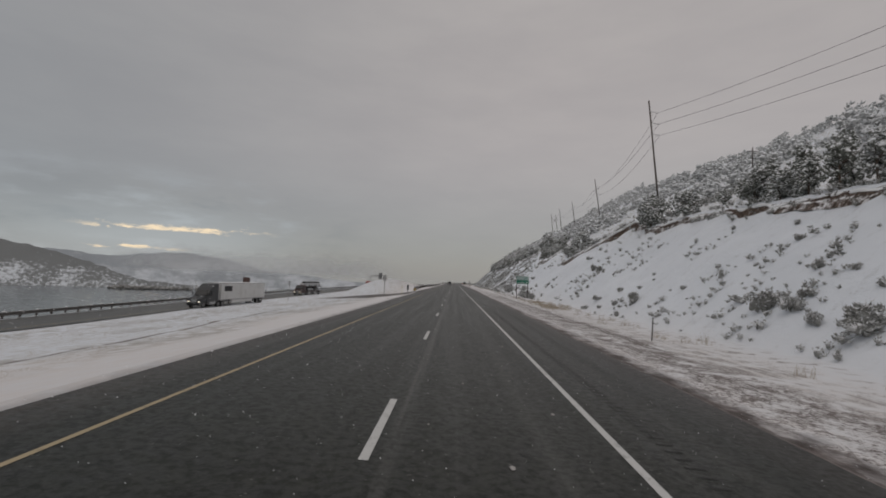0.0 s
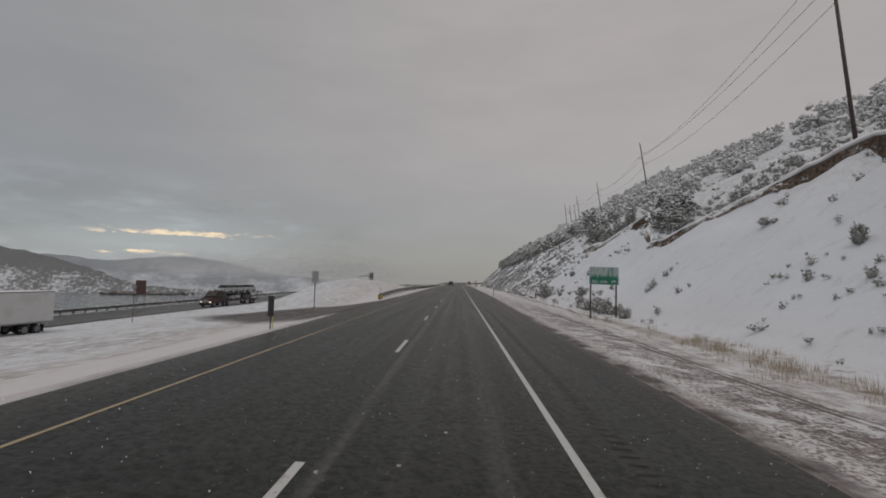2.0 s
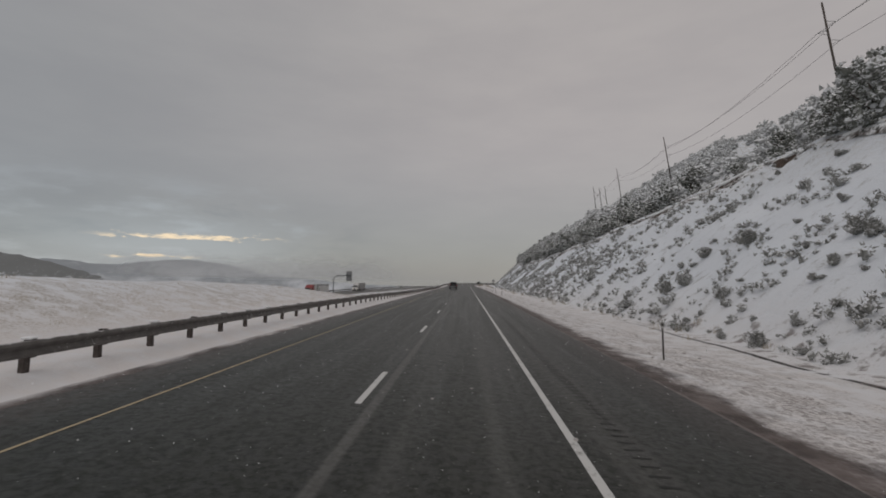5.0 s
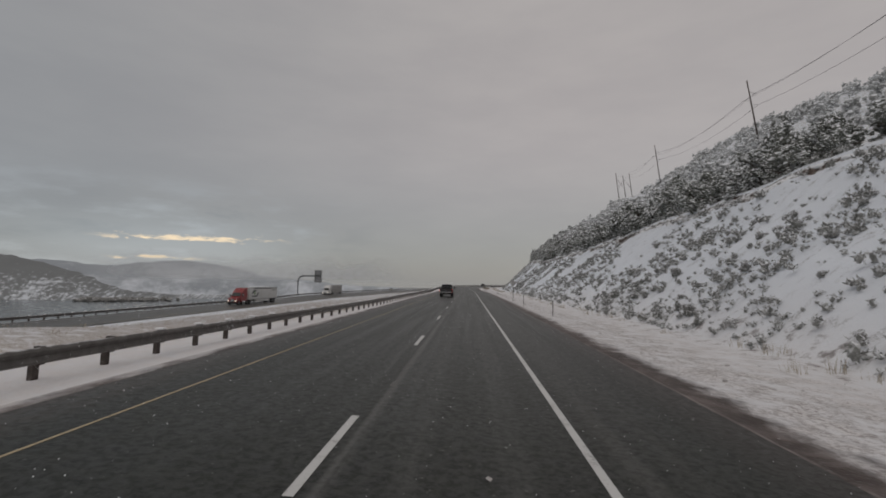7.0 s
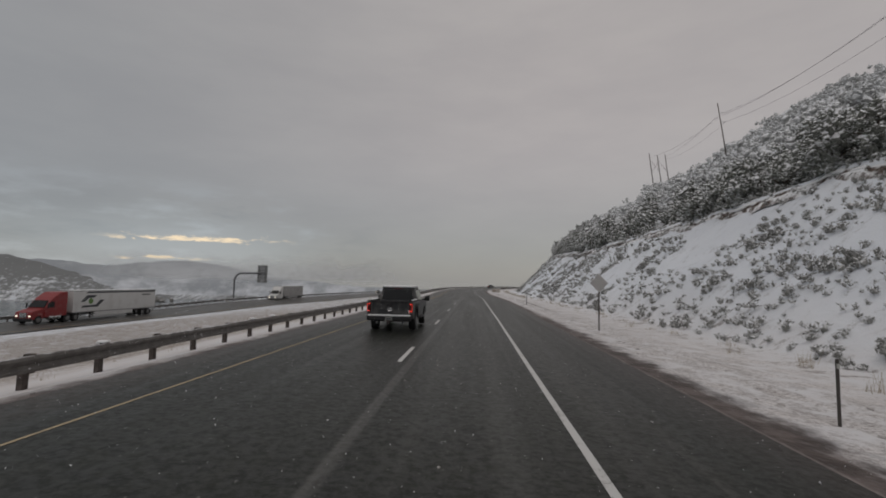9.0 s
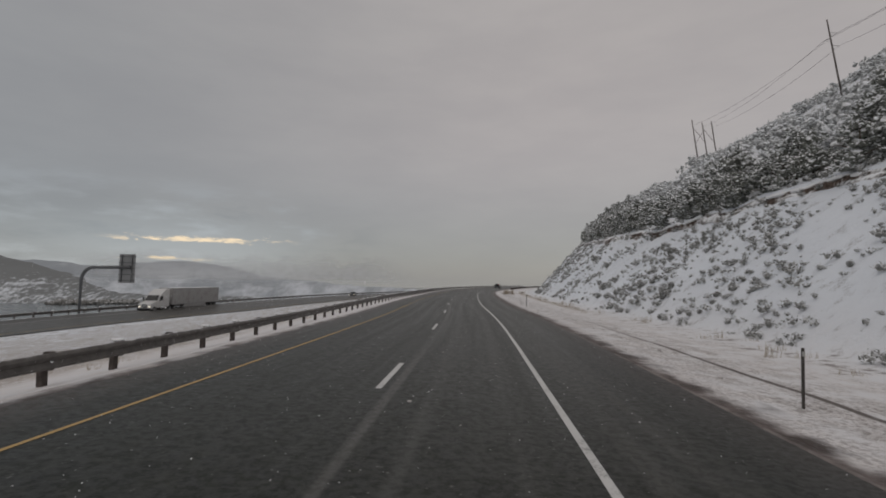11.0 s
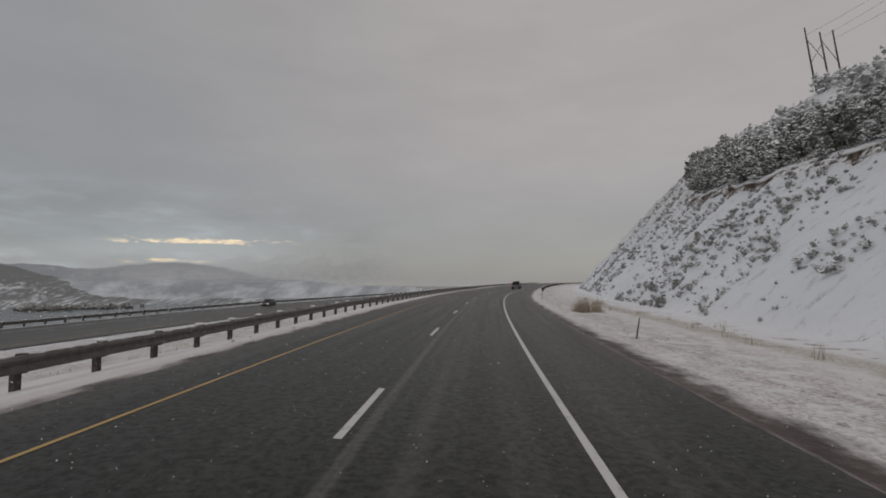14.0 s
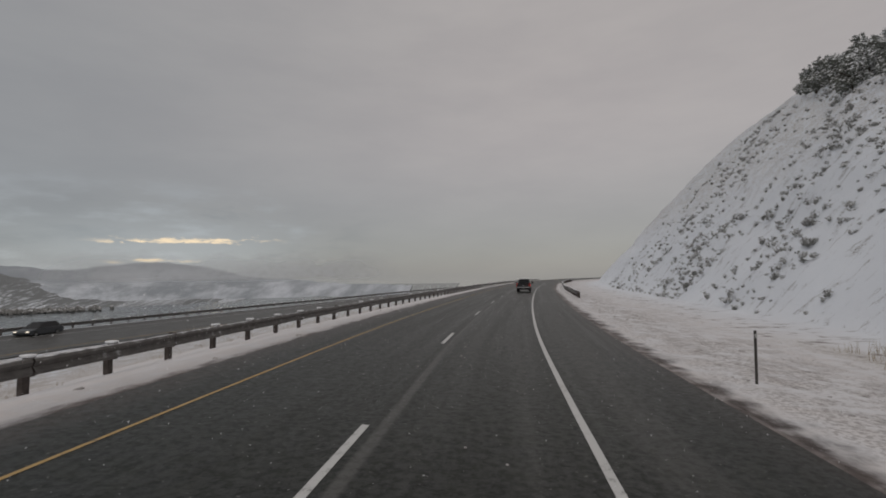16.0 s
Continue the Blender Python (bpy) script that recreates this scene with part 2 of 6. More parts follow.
        c = mixc(add, m("MULTIPLY", weedy, ramp(add, s, 290.0, 335.0, 0.85, 0.35)), c, mixc(add, nf, (0.16, 0.125, 0.10, 1), (0.34, 0.27, 0.215, 1)))
        c = mixc(add, m("MULTIPLY", pepper, 0.65), c, (0.16, 0.13, 0.115, 1))
        # grey thawed patches in the median and specks of thrown gravel on the verge
        thaw = m("MULTIPLY", m("MULTIPLY", ramp(add, o, -40.0, -34.0), ramp(add, o, -15.0, -11.0, 1.0, 0.0)), m("MULTIPLY", ramp(add, nb, 0.40, 0.62), ramp(add, nm, 0.36, 0.60)))
        c = mixc(add, m("MULTIPLY", thaw, ramp(add, s, 70.0, 110.0, 0.75, 0.25)), c, (0.30, 0.285, 0.265, 1))
        speck = m("MULTIPLY", m("MULTIPLY", ramp(add, o, 7.2, 7.8), ramp(add, o, 10.0, 13.0, 1.0, 0.0)), m("MULTIPLY", ramp(add, nf, 0.47, 0.57), ramp(add, nm, 0.34, 0.52)))
        c = mixc(add, m("MULTIPLY", speck, ramp(add, s, 110.0, 150.0, 0.8, 0.45)), c, (0.12, 0.095, 0.085, 1))
        # wheel ruts on the verge, the trickle in the ditch, a gully in the median, straw at the toe
        wig = m("MULTIPLY", m("SUBTRACT", nb, 0.5), 1.2)
        for at, w, s0, s1 in ((10.65, 0.05, 15.0, 118.0), (11.05, 0.04, 15.0, 118.0), (10.2, 0.08, 280.0, 330.0)):
            r = m("MULTIPLY", ramp(add, m("ABSOLUTE", m("SUBTRACT", m("ADD", o, m("MULTIPLY", wig, 0.5)), at)), w, w + 0.07, 1.0, 0.0),
                  m("MULTIPLY", ramp(add, s, s0, s0 + 15, 0.0, 1.0), ramp(add, s, s1 - 25, s1, 1.0, 0.0)))
            c = mixc(add, m("MULTIPLY", r, ramp(add, nm, 0.3, 0.5, 0.45, 0.95)), c, (0.10, 0.085, 0.078, 1))
        lines = add("ShaderNodeCombineXYZ", {0: m("MULTIPLY", m("ADD", o, m("MULTIPLY", s, -0.02)), 1.7), 1: m("MULTIPLY", s, 0.035), 2: 0.0}).outputs[0]
        ng = noise_at(add, lines, 1.5, 3.0, 0.5)
        thin = ramp(add, m("ABSOLUTE", m("SUBTRACT", ng, 0.5)), 0.008, 0.042, 1.0, 0.0)
        thin = m("MULTIPLY", m("MULTIPLY", thin, ramp(add, nm, 0.38, 0.55)), m("MULTIPLY", ramp(add, o, 8.6, 9.2), ramp(add, o, 13.4, 14.6, 1.0, 0.0)))
        thin = m("MULTIPLY", thin, ramp(add, s, 118.0, 150.0, 0.5, 0.1))
        c = mixc(add, thin, c, (0.13, 0.11, 0.10, 1))
        kerb = m("MULTIPLY", ramp(add, m("ABSOLUTE", m("SUBTRACT", m("ADD", o, m("MULTIPLY", m("SUBTRACT", nl, 0.5), 0.25)), ramp(add, s, 290.0, 345.0, 7.12, 6.72))), 0.03, 0.10, 1.0, 0.0), ramp(add, nl, 0.35, 0.55))
        trick = m("MULTIPLY", ramp(add, m("ABSOLUTE", m("SUBTRACT", m("ADD", o, wig), 14.1)), 0.06, 0.22, 1.0, 0.0), m("MULTIPLY", ramp(add, s, 84.0, 92.0), ramp(add, nm, 0.36, 0.46)))
        c = mixc(add, m("MULTIPLY", trick, ramp(add, s, 150.0, 175.0, 1.0, 0.0)), c, (0.03, 0.028, 0.026, 1))
        gul = m("ADD", o, m("ADD", m("MULTIPLY", s, 0.09), wig))
        gul = m("MULTIPLY", ramp(add, m("ABSOLUTE", m("ADD", gul, 15.6)), 0.08, 0.35, 1.0, 0.0), m("MULTIPLY", ramp(add, s, 62.0, 78.0, 1.0, 0.0), ramp(add, nm, 0.34, 0.5)))
        c = mixc(add, m("MULTIPLY", gul, 0.9), c, (0.09, 0.075, 0.065, 1))
        dry = m("MULTIPLY", ramp(add, m("ABSOLUTE", m("SUBTRACT", m("ADD", o, wig), 14.3)), 0.3, 1.3, 1.0, 0.0),
                m("MAXIMUM", m("MULTIPLY", ramp(add, s, 330.0, 350.0), ramp(add, s, 425.0, 445.0, 1.0, 0.0)), m("MULTIPLY", ramp(add, s, 55.0, 62.0), ramp(add, s, 90.0, 96.0, 1.0, 0.0))))
        c = mixc(add, m("MULTIPLY", dry, ramp(add, nf, 0.35, 0.6, 0.1, 0.75)), c, straw)
        c = mixc(add, m("MULTIPLY", edge2, 0.6), c, soil)
        c = mixc(add, bare, c, mixc(add, ramp(add, nm, 0.38, 0.66), soil, (0.135, 0.108, 0.100, 1)))
        c = mixc(add, m("MULTIPLY", cross, ramp(add, nm, 0.30, 0.62, 0.85, 0.35)), c, (0.040, 0.036, 0.033, 1))
        c = mixc(add, m("MULTIPLY", kerb, 0.35), c, (0.42, 0.38, 0.36, 1))
        # soil and stems showing through in streaks that run down the cut
        fall = add("ShaderNodeCombineXYZ", {0: m("MULTIPLY", o, 0.75), 1: s, 2: 0.0}).outputs[0]
        nd = noise_at(add, fall, 0.9, 6.0, 0.68)
        streak = m("MULTIPLY", m("MULTIPLY", ramp(add, o, 15.5, 17.0), ramp(add, o, 40.0, 46.0, 1.0, 0.0)), m("MULTIPLY", ramp(add, nd, 0.53, 0.68), ramp(add, nf, 0.40, 0.62)))
        streak = m("MULTIPLY", streak, ramp(add, s, 90.0, 170.0, 0.3, 0.7))
        streak = m("MULTIPLY", streak, ramp(add, s, 415.0, 455.0, 1.0, 1.6))
        c = mixc(add, streak, c, (0.17, 0.155, 0.14, 1))
        h = m("ADD", m("MULTIPLY", nm, 0.6), m("MULTIPLY", nf, 0.25))
        h = m("ADD", h, m("MULTIPLY", nl, 0.3))
        return {"Base Color": c, "Normal": bump(add, h, 0.8, 0.22), "Roughness": ramp(add, bare, 0, 1, 0.75, 0.55)}
    return material("snow_ground", build, 0.75, 0.0, 0.25)


def asphalt(name, ours):
    def build(add, m, t):
        uv = add("ShaderNodeUVMap", {}).outputs[0]
        sep = add("ShaderNodeSeparateXYZ", {0: uv})
        o, s = sep.outputs[0], sep.outputs[1]
        co = add("ShaderNodeTexCoord").outputs["Object"]
        long = add("ShaderNodeCombineXYZ", {0: o, 1: m("MULTIPLY", s, 0.018), 2: 0.0}).outputs[0]
        nl = noise_at(add, long, 2.2, 5.0, 0.6)
        nm = noise_at(add, co, 0.6, 4.0)
        nf = noise_at(add, co, 26.0, 3.0, 0.7)
        c = mixc(add, nf, (0.0095, 0.0106, 0.0088, 1), (0.0255, 0.0275, 0.0235, 1))
        # damp wheel tracks and pale dried salt between them
        c = mixc(add, m("MULTIPLY", ramp(add, nl, 0.48, 0.72), 0.35), c, (0.046, 0.0465, 0.043, 1))
        c = mixc(add, m("MULTIPLY", ramp(add, nm, 0.5, 0.75), 0.25), c, (0.028, 0.028, 0.029, 1))
        mot = noise_at(add, co, 4.5, 5.0, 0.65)
        c = mixc(add, 1.0, c, add("ShaderNodeCombineColor", {0: ramp(add, mot, 0.3, 0.7, 0.60, 1.42), 1: ramp(add, mot, 0.3, 0.7, 0.61, 1.42), 2: ramp(add, mot, 0.3, 0.7, 0.62, 1.38)}).outputs[0], "MULTIPLY")
        wet = noise_at(add, co, 8.0, 4.0, 0.7)
        grit = noise_at(add, co, 11.0, 2.0, 0.5)
        c = mixc(add, m("MULTIPLY", ramp(add, grit, 0.70, 0.76), 0.5), c, (0.25, 0.25, 0.24, 1))
        if ours:
            # worn joint beside the dashes, brown salt on both shoulders
            j = m("MULTIPLY", ramp(add, m("ABSOLUTE", m("SUBTRACT", o, 0.30)), 0.05, 0.14, 1.0, 0.0), ramp(add, nl, 0.35, 0.55))
            c = mixc(add, m("MULTIPLY", j, 0.36), c, (0.17, 0.165, 0.16, 1))
            for at in (1.15, 2.55):
                k = m("MULTIPLY", ramp(add, m("ABSOLUTE", m("SUBTRACT", o, at)), 0.05, 0.35, 1.0, 0.0), ramp(add, nl, 0.40, 0.62))
                c = mixc(add, m("MULTIPLY", k, 0.26), c, (0.13, 0.13, 0.125, 1))
            sr = m("MULTIPLY", ramp(add, o, 5.6, 7.0), ramp(add, nl, 0.25, 0.6, 0.35, 1.0))
            c = mixc(add, sr, c, (0.040, 0.0355, 0.0325, 1))
            sh = ramp(add, o, -3.9, -5.0)
            sh = m("MULTIPLY", sh, ramp(add, nl, 0.25, 0.6, 0.35, 1.0))
            sh = m("MULTIPLY", sh, ramp(add, mot, 0.35, 0.65, 0.35, 1.0))
            c = mixc(add, sh, c, (0.062, 0.053, 0.048, 1))
            band = m("MULTIPLY", m("MULTIPLY", ramp(add, o, 3.9, 4.2), ramp(add, o, 4.9, 5.6, 1.0, 0.0)), ramp(add, nl, 0.42, 0.6))
            c = mixc(add, m("MULTIPLY", band, 0.16), c, (0.16, 0.155, 0.15, 1))
        else:
            # haze and sky sheen on the far carriageway, put into its colour as grey
            c = mixc(add, ramp(add, nm, 0.2, 0.8, 0.35, 0.75), c, (0.112, 0.108, 0.104, 1))
        return {"Base Color": c, "Roughness": ramp(add, m("ADD", m("MULTIPLY", nl, 0.5), m("MULTIPLY", mot, 0.5)), 0.3, 0.7, 0.34, 0.48), "Specular IOR Level": ramp(add, wet, 0.36, 0.64, 0.08, 0.26),
                "Normal": bump(add, m("ADD", nf, m("MULTIPLY", wet, 0.5)), 0.30, 0.010)}
    return material(name, build, 0.5, 0.0, 0.15)


def line_paint(name, col, col_beyond=None):
    def build(add, m, t):
        co = add("ShaderNodeTexCoord").outputs["Object"]
        n = noise_at(add, co, 3.0, 5.0, 0.7)
        f = noise_at(add, co, 30.0, 3.0, 0.7)
        base = (*col, 1)
        if col_beyond:
            # a stronger colour takes over between 235 and 300 along y
            base = mixc(add, ramp(add, add("ShaderNodeSeparateXYZ", {0: co}).outputs[1], 235.0, 300.0), base, (*col_beyond, 1))
        c = mixc(add, m("MULTIPLY", ramp(add, m("ADD", m("MULTIPLY", n, 0.6), m("MULTIPLY", f, 0.4)), 0.52, 0.68), 0.75), base, (0.09, 0.088, 0.085, 1))
        return {"Base Color": c, "Normal": bump(add, f, 0.2, 0.005)}
    return material(name, build, 0.6, 0.0, 0.3)


M_GROUND = ground_material()
M_ROAD = asphalt("asphalt_wet", True)
M_ROAD2 = asphalt("asphalt_far", False)
M_WHITE = line_paint("paint_white", (0.54, 0.54, 0.53))
M_YELLOW = line_paint("paint_yellow", (0.40, 0.325, 0.21), (0.43, 0.29, 0.12))
M_EARTH = snowy("cut_earth", (0.165, 0.122, 0.098), (0.052, 0.040, 0.034), 0.50, 0.90, 0.9, 0.95, 3.0)
M_JUNIPER = snowy("juniper_leaves", (0.255, 0.262, 0.235), (0.145, 0.152, 0.132), -0.10, 0.42, 2.6, 0.9, 6.0, 0.75, 1.8)
# woods up the hill: haze put into paler leaf colours, under heavier snow
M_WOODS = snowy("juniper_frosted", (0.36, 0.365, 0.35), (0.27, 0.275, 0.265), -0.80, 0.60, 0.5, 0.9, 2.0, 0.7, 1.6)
M_SAGE = snowy("sage_twigs", (0.35, 0.348, 0.33), (0.20, 0.20, 0.187), 0.0, 1.0, 2.4, 0.9, 7.0)
M_BARK = plain("bark", (0.10, 0.075, 0.058), 0.9, var=0.4, scale=6)
M_GRASS = plain("dry_grass", (0.40, 0.345, 0.27), 0.9, var=0.3, scale=8)
M_RAIL = snowy("rail_weathered_steel", (0.125, 0.117, 0.11), (0.085, 0.079, 0.074), 0.75, 1.25, 0.8, 0.55, 4.0)
M_POST = snowy("rail_post", (0.105, 0.088, 0.08), (0.06, 0.05, 0.045), 0.85, 1.25, 2.0, 0.7, 6.0)
M_POLE = plain("pole_wood", (0.105, 0.088, 0.078), 0.85, var=0.25, scale=2)
M_WIRE = plain("wire", (0.07, 0.07, 0.07), 0.5, 0.5)
M_GALV = plain("galvanised_steel", (0.30, 0.30, 0.30), 0.5, 0.6, var=0.2)
M_STEEL_DARK = plain("rusted_steel", (0.085, 0.07, 0.065), 0.7, 0.3, var=0.25)
M_SNOW = plain("lying_snow", (0.82, 0.825, 0.84), 0.75, var=0.05, scale=5)
M_TYRE = plain("tyre_rubber", (0.022, 0.022, 0.022), 0.8, var=0.2)
M_RIM = plain("wheel_steel", (0.22, 0.22, 0.22), 0.4, 0.8, dirt=(0.1, 0.09, 0.08))
M_GLASS = material("dark_glass", (0.012, 0.013, 0.014), 0.12, 0.0, 0.28)
M_CHROME = plain("chrome", (0.45, 0.45, 0.45), 0.25, 0.9, var=0.1)
M_BLACK = plain("black_plastic", (0.02, 0.02, 0.021), 0.6)

# ---- mesh helpers ----


def part(name, bm, mat, parent=None, label="", smooth=False):
    me = bpy.data.meshes.new(name)
    bmesh.ops.recalc_face_normals(bm, faces=bm.faces)
    bm.to_mesh(me)
    bm.free()
    me.materials.append(mat)
    if smooth:
        me.polygons.foreach_set("use_smooth", [True] * len(me.polygons))
    ob = new(name, me)
    ob.parent = parent
    if label:
        ob["label"] = label
    return ob


def sheet(name, verts, faces, mat, uv=None, smooth=True):
    me = bpy.data.meshes.new(name)
    me.from_pydata(verts, [], faces)
    me.materials.append(mat)
    if uv is not None:
        idx = np.empty(len(me.loops), int)
        me.loops.foreach_get("vertex_index", idx)
        layer = me.uv_layers.new(name="UVMap")
        layer.data.foreach_set("uv", np.asarray(uv, float)[idx].ravel())
    if smooth:
        me.polygons.foreach_set("use_smooth", [True] * len(me.polygons))
    return new(name, me)


def empty(name, x, y, z, rz=0.0):
    ob = new(name)
    ob.matrix_world = pose(x, y, z, 0, 0, rz)
    return ob


def box(bm, c, size, bev=0.0, turn=None):
    r = bmesh.ops.create_cube(bm, size=1.0)
    m = Matrix.Translation(c) @ (turn or Matrix.Identity(4)) @ Matrix.Diagonal((*size, 1))
    bmesh.ops.transform(bm, matrix=m, verts=r["verts"])
    if bev:
        es = {e for v in r["verts"] for e in v.link_edges}
        bmesh.ops.bevel(bm, geom=list(es), offset=bev, segments=2, affect="EDGES", profile=0.5)
    return bm


def tube(bm, a, b, r0, r1=None, seg=10, cap=True):
    a, b = Vector(a), Vector(b)
    d = b - a
    m = Matrix.Translation((a + b) / 2) @ d.to_track_quat("Z", "Y").to_matrix().to_4x4()
    bmesh.ops.create_cone(bm, cap_ends=cap, segments=seg, radius1=r0, radius2=r0 if r1 is None else r1, depth=d.length, matrix=m)
    return bm


def pipe(bm, pts, r, seg=6):
    """A bent tube along points."""
    rings = []
    pts = [Vector(p) for p in pts]
    for i, p in enumerate(pts):
        d = (pts[min(i + 1, len(pts) - 1)] - pts[max(i - 1, 0)]).normalized()
        q = d.to_track_quat("Z", "Y")
        rings.append([bm.verts.new(p + q @ Vector((r * math.cos(k * math.tau / seg), r * math.sin(k * math.tau / seg), 0))) for k in range(seg)])
    for u, v in zip(rings, rings[1:]):
        for k in range(seg):
            bm.faces.new((u[k], u[(k + 1) % seg], v[(k + 1) % seg], v[k]))
    bm.faces.new(rings[0][::-1])
    bm.faces.new(rings[-1])
    return bm


def prism(bm, prof, x0, x1, bev=0.0, segs=2):
    """A side outline of (y, z) points drawn out from x0 to x1."""
    a = [bm.verts.new((x0, y, z)) for y, z in prof]
    b = [bm.verts.new((x1, y, z)) for y, z in prof]
    fs = [bm.faces.new(a), bm.faces.new(b[::-1])]
    n = len(prof)
    for i in range(n):
        fs.append(bm.faces.new((a[i], b[i], b[(i + 1) % n], a[(i + 1) % n])))
    if bev:
        es = {e for f in fs for e in f.edges}
        bmesh.ops.bevel(bm, geom=list(es), offset=bev, segments=segs, affect="EDGES", profile=0.6)
    return bm


B = bmesh.new
PHI = (1 + 5 ** 0.5) / 2
ICO = [Vector(v).normalized() for v in ((-1, PHI, 0), (1, PHI, 0), (-1, -PHI, 0), (1, -PHI, 0), (0, -1, PHI), (0, 1, PHI), (0, -1, -PHI), (0, 1, -PHI), (PHI, 0, -1), (PHI, 0, 1), (-PHI, 0, -1), (-PHI, 0, 1))]
ICO_FACES = ((0, 11, 5), (0, 5, 1), (0, 1, 7), (0, 7, 10), (0, 10, 11), (1, 5, 9), (5, 11, 4), (11, 10, 2), (10, 7, 6), (7, 1, 8),
             (3, 9, 4), (3, 4, 2), (3, 2, 6), (3, 6, 8), (3, 8, 9), (4, 9, 5), (2, 4, 11), (6, 2, 10), (8, 6, 7), (9, 8, 1))


class Soup:
    """Loose facets gathered as plain lists, for leaves, twigs and lumps."""

    def __init__(self):
        self.v, self.f = [], []

    def add(self, pts, faces):
        n = len(self.v)
        self.v.extend([tuple(p) for p in pts])
        self.f.extend([tuple(n + i for i in f) for f in faces])

    def lump(self, rr, c, m, rough):
        self.add([c + m @ (q + Vector((rr.uniform(-1, 1), rr.uniform(-1, 1), rr.uniform(-1, 1))) * rough) for q in ICO], ICO_FACES)

    def done(self, name, mat, parent=None):
        ob = sheet(name, self.v, self.f, mat, smooth=False)
        ob.parent = parent
        return ob


# ---- the line of the road ----
KY = [-120, 250, 300, 314, 326, 338, 350, 365, 380, 395, 405, 420, 436, 455, 474, 510, 548]
KX = [0, 0, 0.14, 0.2, -0.15, -0.75, -0.93, -1.02, -0.95, -0.6, -0.2, 0.62, 1.95, 4.4, 7.2, 13, 20.5]


def road_line():
    ys = np.arange(-120, 549, 4.0)
    xs = np.interp(ys, KY, KX)
    for _ in range(3):
        xs[1:-1] = 0.25 * xs[:-2] + 0.5 * xs[1:-1] + 0.25 * xs[2:]
    pts = list(zip(xs, ys))
    h = math.atan2(xs[-1] - xs[-4], ys[-1] - ys[-4])
    x, y = pts[-1]
    for _ in range(110):
        h = min(h + 4 * 0.0016, 1.2)
        x, y = x + 4 * math.sin(h), y + 4 * math.cos(h)
        pts.append((x, y))
    return np.array(pts)


LINE = road_line()
ALONG = np.r_[0, np.cumsum(np.hypot(*np.diff(LINE, axis=0).T))] - 120
HEAD = np.arctan2(np.gradient(LINE[:, 0]), np.gradient(LINE[:, 1]))


def place(s, o):
    """World x, y of a point s metres along and o metres right of the lane line."""
    h = np.interp(s, ALONG, HEAD)
    return np.interp(s, ALONG, LINE[:, 0]) + o * np.cos(h), np.interp(s, ALONG, LINE[:, 1]) - o * np.sin(h)


def turn_at(s):
    return -math.degrees(float(np.interp(s, ALONG, HEAD)))


def curve_of(table):
    a = np.array(table, float).reshape(-1, 2)
    return lambda s: np.interp(s, a[:, 0], a[:, 1])


TOE = curve_of([0, 18, 78, 17.2, 120, 16, 150, 15.5, 250, 15.5, 330, 17, 370, 18.5, 440, 18.6, 485, 19.6, 600, 19.4])
RISE = curve_of([0, 0.80, 150, 0.83, 380, 0.83, 450, 1.08, 800, 1.08])
LIP_RUN = curve_of([-60, 8.5, 0, 9, 33, 9.8, 50, 11.2, 84, 13, 91, 14.9, 96, 13.5, 100, 11.8, 104, 9.7, 108, 8.3, 112, 7.8, 116, 8.9, 122, 11, 131, 13.8, 135, 12, 138, 9.2, 148, 9.4,
                158, 12.5, 171, 15, 180, 15.6, 192, 14.5, 205, 13.4, 233, 11.9, 247, 10.9, 285, 10.6, 310, 10.0, 338, 10.2, 363, 10.4, 387, 12, 407, 12.6,
                420, 13.4, 442, 14.6, 455, 16.6, 470, 21, 485, 25.5, 505, 32, 525, 37, 560, 39, 700, 36])
NEAR = curve_of([-80, -36, 50, -39, 110, -43.5, 200, -46, 300, -46, 350, -45, 380, -41.5, 455, -40, 470, -38, 500, -35, 600, -33, 900, -33])
FAR = curve_of([-80, -45.5, 50, -48, 110, -53.5, 200, -57.5, 300, -59, 350, -58.5, 380, -53.5, 455, -52.5, 480, -50, 520, -46.5, 600, -45, 900, -45])
ZFAR = curve_of([-80, -4, 320, -4, 372, -3.2, 900, -3.2])
MOUND = curve_of([100, 0, 116, 0.4, 124, 2.3, 133, 3.8, 150, 4.3, 182, 3.6, 200, 2.2, 220, 0.8, 240, 0])


TABLES = {k: np.random.RandomState(k).rand(64, 64) for k in range(1, 30)}


def value_noise(x, y, seed):
    r = TABLES[seed]
    xi, yi = np.floor(x).astype(int), np.floor(y).astype(int)
    fx, fy = x - xi, y - yi
    fx, fy = fx * fx * (3 - 2 * fx), fy * fy * (3 - 2 * fy)
    g = lambda i, j: r[i % 64, j % 64]
    return (g(xi, yi) * (1 - fx) + g(xi + 1, yi) * fx) * (1 - fy) + (g(xi, yi + 1) * (1 - fx) + g(xi + 1, yi + 1) * fx) * fy - 0.5


GRADE = curve_of([-60, 0.36, 60, 0.38, 120, 0.45, 200, 0.50, 300, 0.57, 500, 0.60])
RAISE = curve_of([290, 0, 340, 0.10, 420, 0.36, 700, 0.36])


def LIP(s):
    """Height of the ragged top edge of the cut."""
    s = np.asarray(s, float)
    return LIP_RUN(s) + 1.1 * value_noise(s / 5.5, s * 0 + 0.4, 15) + 0.7 * value_noise(s / 1.9, s * 0 + 0.7, 16)


